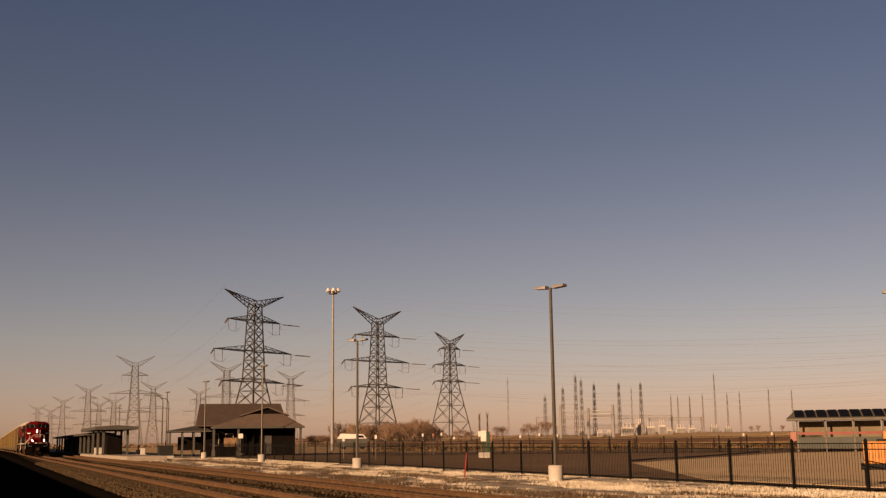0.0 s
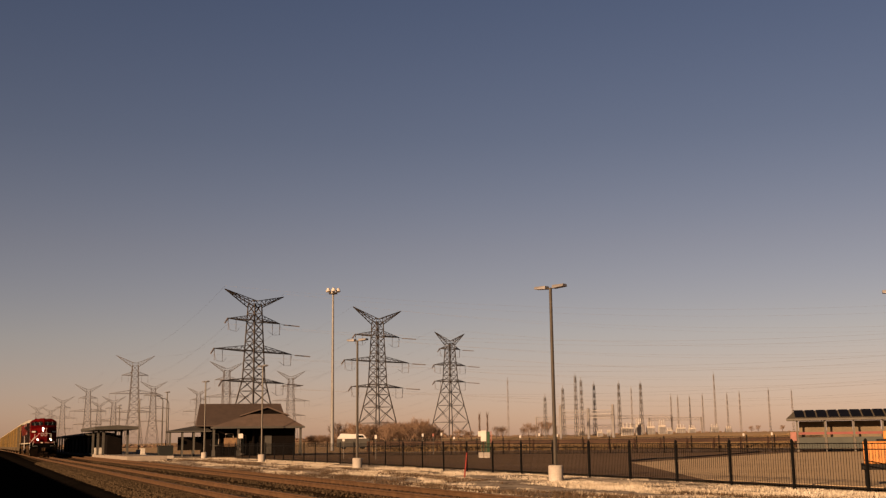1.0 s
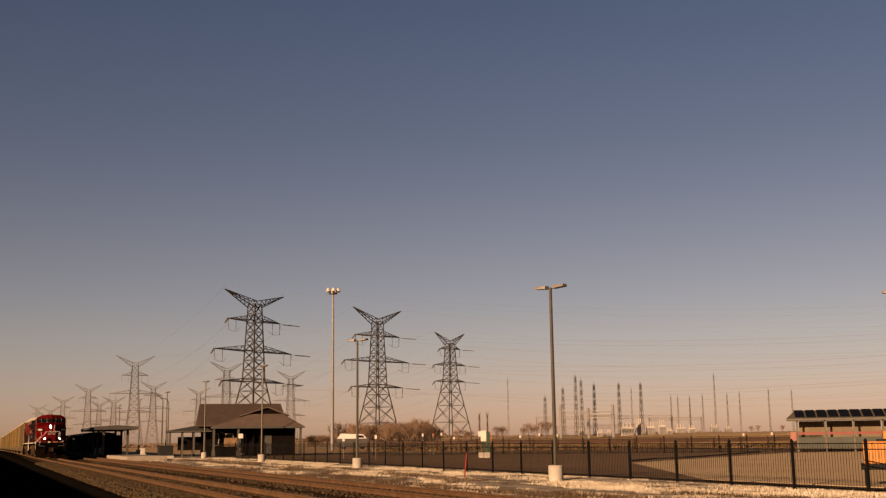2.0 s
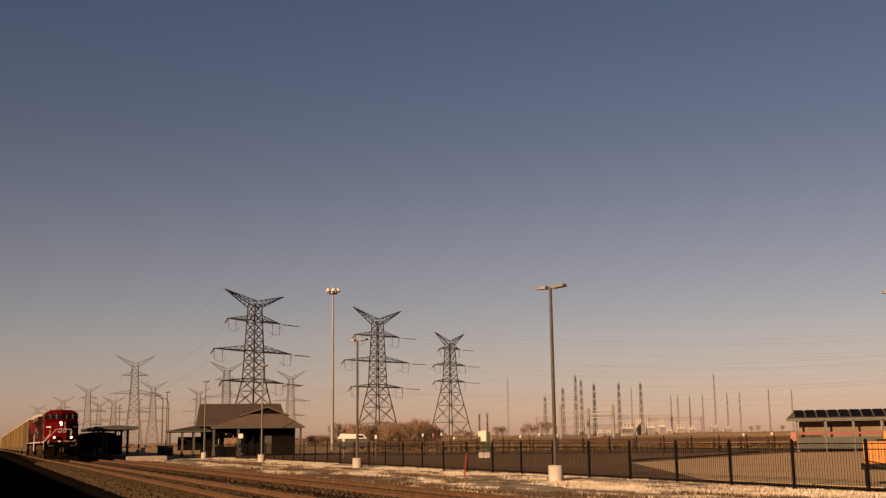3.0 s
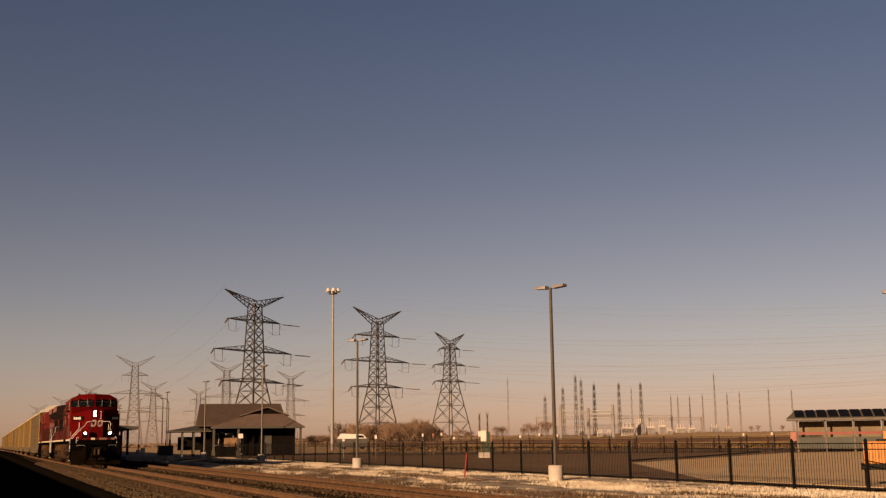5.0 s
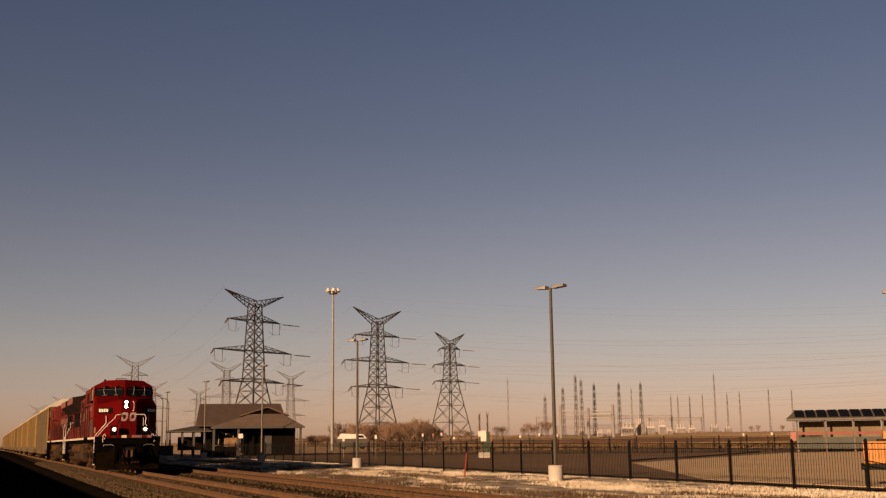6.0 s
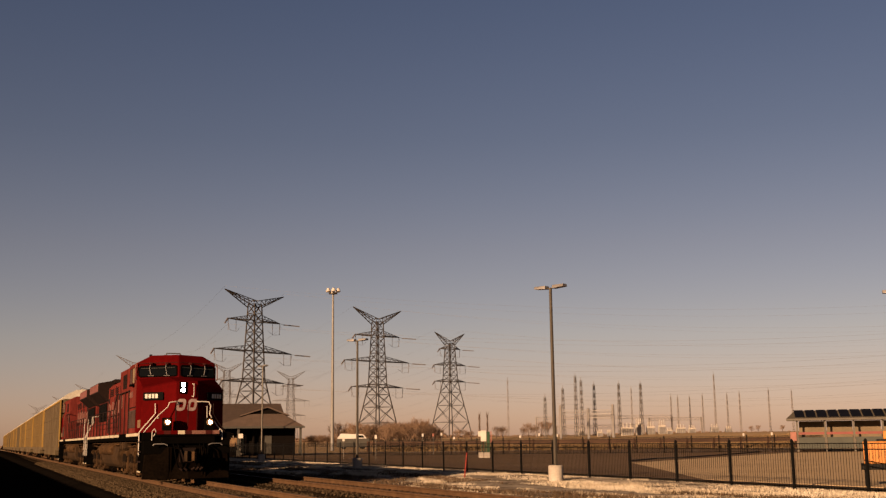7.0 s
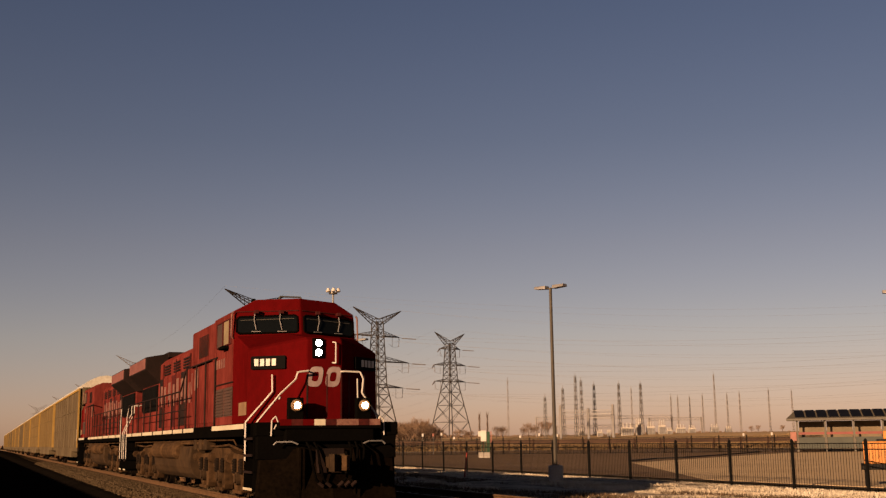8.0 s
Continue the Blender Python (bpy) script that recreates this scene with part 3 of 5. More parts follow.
        bars(bm, [(s * 1.22, -0.14, 1.42), (s * 1.21, -0.14, 1.74), (s * 1.13, -0.14, 1.82), (s * 1.08, -0.14, 1.70), (s * 1.16, -0.14, 1.56)], 0.017)
        part("front_handrail", bm, M_WHITE, loco, "bent white handrail")
        bm = B()
        bars(bm, [(s * 0.70, -0.30, 1.25), (s * 0.82, -0.30, 1.30), (s * 1.14, -0.26, 1.30), (s * 1.20, -0.26, 1.24)], 0.017)
        part("uncoupling_lever", bm, M_GALV, loco)
        # rear handrails
        bm = B()
        bars(bm, [(s * 1.54, 22.24, 0.75), (s * 1.54, 22.24, 1.75), (s * 1.2, 22.1, 2.5), (s * 1.2, 22.1, 2.8), (s * 0.9, 22.1, 2.8)], 0.017)
        bars(bm, [(s * 1.54, 21.5, 0.75), (s * 1.54, 21.5, 2.3), (s * 1.50, 21.3, 2.72)], 0.016)
        part("rear_handrail", bm, M_WHITE, loco, "bent white handrail")

    # brake grid compartment behind the cab
    bm = B()
    prism(bm, [(-1.42, 1.70), (-1.44, 4.26), (-1.05, 4.48), (1.05, 4.48), (1.44, 4.26), (1.42, 1.70)], 1, 4.9, 8.05)
    aux = part("equipment_hood", bm, M_REDSIDE, loco, bevel=0.03)
    bm = B()
    prism(bm, [(-0.98, 1.70), (-0.98, 4.02), (-0.80, 4.20), (0.80, 4.20), (0.98, 4.02), (0.98, 1.70)], 1, 8.05, 21.5)
    hood = part("long_hood", bm, M_REDSIDE, loco, bevel=0.035)
    for s in (-1, 1):
        bm = B()
        flank(bm, s, 1.415, 1.43, 5.75, 7.05, 3.50, 4.06)
        for k in range(8):
            flank(bm, s, 1.425, 1.45, 5.75 + 0.165 * k, 5.81 + 0.165 * k, 3.50, 4.06)
        part("grille", bm, M_SOOT_SHADE, aux, "dark brake grid screen")
        for y0, y1, z0, z1 in ((4.96, 5.6, 1.8, 3.3), (5.66, 6.8, 1.8, 3.3), (6.86, 7.96, 1.8, 3.3), (4.96, 5.66, 3.46, 4.18), (7.14, 7.96, 3.46, 4.18)):
            bm = B()
            flank(bm, s, 1.415, 1.436, y0, y1, z0, z1, bevel=0.006)
            part("side_panel", bm, M_REDSIDE, aux)
        for y0, z0, z1 in ((7.1, 2.75, 3.28), (7.42, 2.7, 3.25)):
            bm = B()
            flank(bm, s, 1.437, 1.442, y0, y0 + 0.2, z0, z1)
            part("lettering_bar", bm, M_FADED, aux, "worn pale lettering block")
        for k in range(10):
            bm = B()
            y = 8.2 + 0.88 * k
            flank(bm, s, 0.982, 1.006, y, y + 0.80, 1.85, 3.50, bevel=0.006)
            door = part("hood_door", bm, (M_REDSIDE, M_REDDIRT, M_REDSIDE, M_REDSIDE, M_SOOT_SHADE)[k % 5], hood)
            bm = B()
            flank(bm, s, 1.0, 1.04, y + 0.36, y + 0.44, 2.5, 2.72)
            part("latch", bm, M_REDDIRT, door)
        for k, (y, n, z0, z1) in enumerate(((9.3, 0.4, 2.75, 3.3), (10.1, 0.45, 2.5, 3.35), (10.75, 0.3, 2.5, 3.1), (11.3, 0.5, 2.55, 3.35), (12.1, 0.4, 2.5, 3.3), (12.9, 0.45, 2.6, 3.35), (13.7, 0.35, 2.5, 3.2), (14.5, 0.5, 2.55, 3.3), (15.5, 0.4, 2.6, 3.2), (16.2, 0.4, 2.55, 3.25))):
            bm = B()
            flank(bm, s, 1.007, 1.013, y, y + n, z0, z1)
            part("lettering_bar", bm, M_FADED, hood, "worn pale lettering block")
        for k in range(4):
            bm = B()
            for j in range(4):
                flank(bm, s, 0.982, 1.015, 9.0 + 1.9 * k, 10.2 + 1.9 * k, 3.58 + 0.09 * j, 3.63 + 0.09 * j)
            part("hood_vent", bm, M_SOOT_SHADE, hood)
        for y in (8.1, 10.85, 13.5, 16.1):
            bm = B()
            flank(bm, s, 0.982, 1.02, y, y + 0.05, 1.75, 3.98)
            part("hood_rib", bm, M_REDDIRT, hood)
        # radiator wings at the tail
        bm = B()
        loft(bm, [[(s * 0.98, y, 3.40), (s * 1.50, y, 3.86), (s * 1.50, y, 4.30), (s * 0.72, y, 4.44), (s * 0.72, y, 3.40)] for y in (17.0, 21.6)])
        wing = part("radiator_wing", bm, M_SOOT_SHADE, hood, "sooty overhanging radiator wing", bevel=0.02)
        bm = B()
        flank(bm, s, 1.502, 1.512, 17.1, 21.5, 3.90, 4.27)
        part("wing_side_sheet", bm, M_REDWORN, wing, "worn pinkish side sheet")
        bm = B()
        flank(bm, s, 0.985, 0.995, 17.4, 21.3, 2.45, 3.38)
        for j in range(12):
            flank(bm, s, 0.99, 1.04, 17.45 + 0.32 * j, 17.67 + 0.32 * j, 2.5, 3.34)
        part("radiator_louvre", bm, M_DARK, hood)
        # walkway handrails
        for k, y in enumerate((4.45, 5.7, 7.0, 8.5, 9.6, 11.0, 12.5, 14.0, 15.5, 17.0, 18.5, 20.0, 21.3)):
            bm = B()
            tube(bm, (s * 1.50, y, 1.69), (s * 1.50, y, 3.32 if k < 4 else 2.76), 0.022, n=6)
            part("stanchion", bm, M_SOOT_SHADE, loco)
        bm = B()
        bars(bm, [(s * 1.48, 4.3, 3.34), (s * 1.50, 8.55, 3.34), (s * 1.50, 9.5, 2.76), (s * 1.50, 21.3, 2.76)], 0.022)
        bars(bm, [(s * 1.50, 8.5, 2.22), (s * 1.50, 21.3, 2.22)], 0.016)
        part("walkway_handrail", bm, M_SOOT_SHADE, loco)
    bm = B()
    box(bm, -0.75, 0.75, 16.95, 21.65, 4.30, 4.50, bevel=0.03)
    part("radiator_roof", bm, M_SOOT_SHADE, hood)
    bm = B()
    box(bm, -0.95, -0.35, 8.3, 9.1, 4.1, 4.44, bevel=0.03)
    box(bm, -1.0, -0.3, 8.25, 9.15, 4.40, 4.47, bevel=0.01)
    part("exhaust_stack", bm, M_SOOT_SHADE, hood)
    for y in (10.5, 12.2, 13.9):
        bm = B()
        box(bm, -0.5, 0.5, y, y + 1.1, 4.19, 4.26, bevel=0.02)
        part("roof_hatch", bm, M_REDDIRT, hood)
    # fuel tank and reservoirs
    bm = B()
    prism(bm, [(-1.46, 0.85), (-1.44, 0.66), (-1.36, 0.48), (-1.22, 0.36), (-1.0, 0.30), (1.0, 0.30), (1.22, 0.36), (1.36, 0.48), (1.44, 0.66), (1.46, 0.85), (1.42, 1.22), (-1.42, 1.22)], 1, 7.95, 14.5)
    part("fuel_tank", bm, M_TANK, loco, "dusty brown fuel tank", bevel=0.03)
    for s in (-1, 1):
        bm = B()
        for y0, y1 in ((9.7, 11.8), (11.95, 14.0)):
            tube(bm, (s * 1.40, y0, 1.10), (s * 1.40, y0 + 0.12, 1.10), 0.15, 0.25, n=18)
            tube(bm, (s * 1.40, y0 + 0.12, 1.10), (s * 1.40, y1 - 0.12, 1.10), 0.25, n=18, caps=False)
            tube(bm, (s * 1.40, y1 - 0.12, 1.10), (s * 1.40, y1, 1.10), 0.25, 0.15, n=18)
        part("air_reservoir", bm, M_TRUCK, loco, "dusty cylindrical air reservoir")
    # bogies: a beam over the axles, broad pedestals, journal boxes, coils and brake gear
    for c in (4.75, 17.55):
        bm = B()
        for s in (-1, 1):
            x = s * 1.14
            prof = [(c - 2.75, 0.86), (c - 2.6, 1.02), (c - 1.5, 1.06), (c - 0.9, 1.18), (c + 0.9, 1.18), (c + 1.5, 1.06), (c + 2.6, 1.02), (c + 2.75, 0.86)]
            for q in (2.05, 0.0, -2.05):
                prof += [(c + q + 0.46, 0.84), (c + q + 0.50, 0.32), (c + q + 0.42, 0.20), (c + q + 0.20, 0.20), (c + q + 0.17, 0.72), (c + q - 0.17, 0.72), (c + q - 0.20, 0.20), (c + q - 0.42, 0.20), (c + q - 0.50, 0.32), (c + q - 0.46, 0.84)]
            prism(bm, prof, 0, x - 0.11, x + 0.11)
        box(bm, -1.03, 1.03, c - 0.35, c + 0.35, 0.6, 0.95)
        bog = part("bogie", bm, M_TRUCK, loco, "dusty brown three-axle bogie", bevel=0.015)
        for a in (-2.05, 0.0, 2.05):
            wheelset(bog, c + a)
            for s in (-1, 1):
                bm = B()
                x = s * 1.27
                tube(bm, (s * 1.0, c + a, 0.50), (s * 1.32, c + a, 0.50), 0.165, 0.15, n=14)
                tube(bm, (s * 1.32, c + a, 0.50), (s * 1.36, c + a, 0.50), 0.10, n=10)
                part("axle_box", bm, M_TANK, bog)
                bm = B()
                flank(bm, s, 1.25, 1.30, c + a - 0.42, c + a + 0.42, 0.17, 0.25, bevel=0.01)
                part("pedestal_tie", bm, M_TRUCK, bog)
                for o in (-0.33, 0.33):
                    bm = B()
                    for j in range(5):
                        tube(bm, (x, c + a + o, 0.62 + 0.06 * j), (x, c + a + o, 0.665 + 0.06 * j), 0.085, 0.075, n=10)
                    tube(bm, (x, c + a + o, 0.60), (x, c + a + o, 0.94), 0.05, n=8)
                    part("coil_spring", bm, M_WHEEL, bog)
                bm = B()
                tube(bm, (x, c + a + 0.70, 0.94), (x, c + a + 1.1, 0.94), 0.12, 0.11, n=12)
                bars(bm, [(x - s * 0.06, c + a + 1.05, 0.9), (x - s * 0.08, c + a + 0.88, 0.62), (x - s * 0.12, c + a + 0.66, 0.40)], 0.04)
                part("brake_cylinder", bm, M_TRUCK, bog)
        for s in (-1, 1):
            bm = B()
            bars(bm, [(s * 1.24, c - 2.3, 1.12), (s * 1.30, c - 1.2, 1.25), (s * 1.28, c + 0.4, 1.21), (s * 1.30, c + 2.5, 1.26)], 0.028)
            part("sand_pipe", bm, M_TRUCK, bog)
    return loco


def autorack(panel, label):
    """A covered wagon for motor cars, front at y = 0, tail at y = 25.6."""
    car = thing("autorack_wagon", label, "rail wagon", group="autorack wagons of the freight train")
    L = 25.6
    bm = B()
    box(bm, -1.5, 1.5, 0.15, L - 0.15, 0.95, 1.25, bevel=0.02)
    box(bm, -1.55, 1.55, 4.5, L - 4.5, 0.60, 1.0)
    part("underframe", bm, M_RACK, car)
    for s in (-1, 1):
        wall = None
        bm = B()
        x = s * 1.50
        box(bm, min(x, x - s * 0.06), max(x, x - s * 0.06), 0.2, L - 0.2, 1.25, 4.70)
        wall = part("side_wall", bm, panel, car, "ribbed and perforated side panels")
        for k in range(12):
            y = 0.35 + k * (L - 0.7) / 11
            bm = B()
            w, d = (0.24, 0.07) if k in (0, 11) else (0.035, 0.03)
            box(bm, min(x, x + s * d), max(x, x + s * d), y - w, y + w, 1.2, 4.72)
            part("side_post", bm, M_YELLOW if k in (0, 11) else panel, wall)
        for z in (2.35, 3.45):
            bm = B()
            box(bm, min(x, x + s * 0.03), max(x, x + s * 0.03), 0.3, L - 0.3, z, z + 0.07)
            part("side_rib", bm, panel, wall)
        bm = B()
        box(bm, min(x, x + s * 0.05), max(x, x + s * 0.05), 0.25, L - 0.25, 4.64, 4.76)
        part("top_chord", bm, M_YELLOW, wall)
        bm = B()
        box(bm, min(x, x + s * 0.012), max(x, x + s * 0.012), 0.9, 1.5, 1.6, 2.3)
        part("stencil_plate", bm, M_WHITE, wall, "white stencil panel")
        for y in (0.5, L - 0.5):
            bm = B()
            for k in range(6):
                bars(bm, [(x + s * 0.05, y - 0.22, 1.5 + 0.4 * k), (x + s * 0.05, y + 0.22, 1.5 + 0.4 * k)], 0.014, n=5)
            part("ladder", bm, M_GALV, wall)
    prof = [(-1.52, 4.75), (-1.42, 4.89), (-1.05, 5.19), (-0.5, 5.46), (0, 5.54), (0.5, 5.46), (1.05, 5.19), (1.42, 4.89), (1.52, 4.75)]
    bm = B()
    n = 30
    rings = []
    for k in range(2 * n + 1):
        y = 0.2 + (L - 0.4) * k / (2 * n)
        d = 0.03 if k % 2 else 0.0
        rings.append([(a, y, b - d) for a, b in prof])
    loft(bm, rings)
    part("roof", bm, M_RACKROOF, car, "pale corrugated steel roof")
    for y, e in ((0.12, 1), (L - 0.12, -1)):
        for s in (-1, 1):
            bm = B()
            for k in range(5):
                x0 = 0.02 + 0.28 * k
                box(bm, min(s * x0, s * (x0 + 0.25)), max(s * x0, s * (x0 + 0.25)), y - 0.04, y + 0.04, 1.3, 4.8)
            part("end_door", bm, panel, car)
    for c in (3.0, L - 3.0):
        bm = B()
        for s in (-1, 1):
            x = s * 1.02
            prism(bm, [(c - 1.15, 0.42), (c - 1.1, 0.62), (c - 0.4, 0.85), (c + 0.4, 0.85), (c + 1.1, 0.62), (c + 1.15, 0.42), (c + 0.4, 0.30), (c - 0.4, 0.30)], 0, x - 0.08, x + 0.08)
        box(bm, -1.0, 1.0, c - 0.2, c + 0.2, 0.45, 0.95)
        bog = part("bogie", bm, M_TRUCK, car)
        for a in (-0.88, 0.88):
            wheelset(bog, c + a)
    for y, d in ((0.15, -1), (L - 0.15, 1)):
        bm = B()
        box(bm, -0.13, 0.13, min(y, y + d * 0.45), max(y, y + d * 0.45), 0.75, 0.98, bevel=0.03)
        part("coupler", bm, M_TRUCK, car)
    return car


TRAIN_X = TRACK_1
UNIT = 23.4
LOCO_LENGTH = 22.97
# seconds and the y of the leading locomotive's front deck
TRAIN_AT = [(0.0, 162.49), (1.0, 144.86), (2.0, 127.12), (3.0, 109.39), (4.0, 91.97), (5.0, 74.85), (6.0, 57.84), (7.0, 40.52), (8.0, 22.94)]
lead_loco = locomotive()
# brought to its true height of 4.73 m
for piece in lead_loco.children_recursive:
    piece.data.transform(Matrix.Scale(1.03, 4))
    piece.location = piece.location * 1.03
second_loco = copy_thing(lead_loco, pose(0, 0, 0))
tagged(second_loco, "red diesel freight locomotive running long hood first behind another", "locomotive")
bm = B()
box(bm, 0.99, 1.03, 9.6, 12.4, 1.88, 3.60)
part("open_bay", bm, M_DARK, second_loco, "dark open engine bay")
tan_rack = autorack(M_RACK, "tan covered car-carrying rail wagon with yellow end posts")
yellow_rack = autorack(M_RACKYELLOW, "yellow covered car-carrying rail wagon with a pale roof")
rack_cars = [tan_rack, yellow_rack] + [copy_thing(tan_rack if k in (2, 5, 6) else yellow_rack, pose(0, 0, 0)) for k in range(10)]


# ---- light poles ----
def light_pole():
    pole = thing("light_pole", "tall brown-grey car park light pole on a round concrete base", "light pole", group="light poles along the platform strip")
    bm = B()
    tube(bm, (0, 0, -0.5), (0, 0, 0.62), 0.31, 0.31, n=24)
    tube(bm, (0, 0, 0.62), (0, 0, 0.66), 0.31, 0.27, n=24)
    part("concrete_base", bm, M_CONC, pole, "pale round concrete footing", smooth=False)
    bm = B()
    tube(bm, (0, 0, 0.66), (0, 0, 0.69), 0.17, n=4)
    tube(bm, (0, 0, 0.69), (0, 0, 8.15), 0.085, 0.065, n=10)
    part("shaft", bm, M_POLE, pole)
    for s in (-1, 1):
        bm = B()
        tube(bm, (0, 0, 8.1), (s * 0.22, 0, 8.16), 0.035, n=8)
        arm = part("arm", bm, M_POLE, pole)
        bm = B()
        loft(bm, [[(s * 0.18, -0.16, 8.10), (s * 0.18, 0.16, 8.10), (s * 0.18, 0.14, 8.24), (s * 0.18, -0.14, 8.24)],
                  [(s * 0.76, -0.17, 8.14), (s * 0.76, 0.17, 8.14), (s * 0.76, 0.12, 8.25), (s * 0.76, -0.12, 8.25)]])
        part("lamp_head", bm, M_GALV, pole, "pale flat lamp head")
    return pole


POLE_X = 22.3
first_pole = light_pole()
first_pole.matrix_basis = pose(POLE_X, 41.0, gz(POLE_X, 41.0), 0, 0, -64)
for y, turn in ((67.3, -55), (93.2, -78), (119.3, -80), (145.8, -82), (172.4, -80), (198.6, -80)):
    copy_thing(first_pole, pose(POLE_X, y, gz(POLE_X, y), 0, 0, turn))
side_pole = copy_thing(first_pole, pose(32.95, 31.9, gz(32.5, 32.2) - 0.9, 0, 0, -43))


def high_mast():
    mast = thing("high_mast", "tall pale high-mast lamp with a ring of floodlights", "light mast", at=pose(55.7, 181.65, 0))
    bm = B()
    tube(bm, (0, 0, -0.5), (0, 0, 27.2), 0.31, 0.17, n=14)
    part("shaft", bm, mat("dull_mast_steel", (0.155, 0.15, 0.14), 0.6, metal=0.3, scale=0.8, stretch=(1, 1, 0.2), col2=(0.115, 0.11, 0.105)), mast)
    bm = B()
    tube(bm, (0, 0, 26.9), (0, 0, 27.15), 0.75, n=16)
    part("ring", bm, M_POLE, mast)
    for k in range(6):
        a = k * math.pi / 3 + 0.3
        bm = B()
        c = Vector((1.0 * math.cos(a), 1.0 * math.sin(a), 27.3))
        tube(bm, c, c + Vector((0, 0, 0.55)), 0.42, 0.20, n=12)
        part("floodlight", bm, M_WHITE, mast, "white floodlight")
    return mast


high_mast()


# ---- fences ----
def fence_run(name, a, b, label, height=1.55, step=3.3726, pickets=True, singles=0, thick=0.007):
    a, b = Vector((*a, 0)), Vector((*b, 0))
    run = (b - a).length
    d = (b - a) / run
    fence = thing(name, label, "fence", at=pose(a.x, a.y, 0))
    n = int(run / step)
    post = B()
    box(post, -0.04, 0.04, -0.04, 0.04, -0.4, height + 0.06)
    tube(post, (0, 0, height + 0.06), (0, 0, height + 0.12), 0.055, 0.01, n=8)
    post = meshed("post", post, M_BLACK)
    bar = B()
    tube(bar, (0, 0, 0.06), (0, 0, height - 0.02), thick, n=4)
    bar = meshed("picket", bar, M_BLACK)
    rest = B()
    made = 0
    for k in range(n + 1):
        p = d * (k * step)
        z = gz(a.x + p.x, a.y + p.y)
        ob = new("post", post)
        ob.parent, ob.location = fence, (p.x, p.y, z)
        if k == n:
            continue
        q = d * ((k + 1) * step)
        z2 = gz(a.x + q.x, a.y + q.y)
        rails = B()
        for h in (0.14, height - 0.22, height - 0.04):
            tube(rails, (p.x, p.y, z + h), (q.x, q.y, z2 + h), 0.022, n=4)
        part("rail_bar", rails, M_BLACK, fence)
        if pickets:
            for j in range(1, 27):
                u = p + (q - p) * (j / 27)
                zz = z + (z2 - z) * j / 27
                if made < singles:
                    ob = new("picket", bar)
                    ob.parent, ob.location = fence, (u.x, u.y, zz)
                    made += 1
                else:
                    tube(rest, (u.x, u.y, zz + 0.06), (u.x, u.y, zz + height - 0.02), thick, n=4)
    if len(rest.verts):
        tagged(part("picket_infill", rest, M_BLACK, fence), kind="stuff")
    else:
        rest.free()
    return fence


fence_run("metal_fence", (25.3, 16.39), (25.3, 131.1), "black metal picket fence between the strip and car park", singles=290)
fence_run("metal_fence", (40.0, 115.0), (100.0, 80.0), "black metal picket fence along the far side of the car park", height=1.75, step=2.85, thick=0.016)


# ---- transmission towers ----
def lattice(bm, levels, w=0.22, brace=0.14):
    """Four legs through (z, half width) levels with crossed braces."""
    for (z0, h0), (z1, h1) in zip(levels, levels[1:]):
        c0 = [Vector((sx * h0, sy * h0, z0)) for sx, sy in ((-1, -1), (1, -1), (1, 1), (-1, 1))]
        c1 = [Vector((sx * h1, sy * h1, z1)) for sx, sy in ((-1, -1), (1, -1), (1, 1), (-1, 1))]
        for k in range(4):
            j = (k + 1) % 4
            strut(bm, c0[k], c1[k], w)
            strut(bm, c0[k], c1[j], brace)
            strut(bm, c0[j], c1[k], brace)
            strut(bm, c1[k], c1[j], brace)


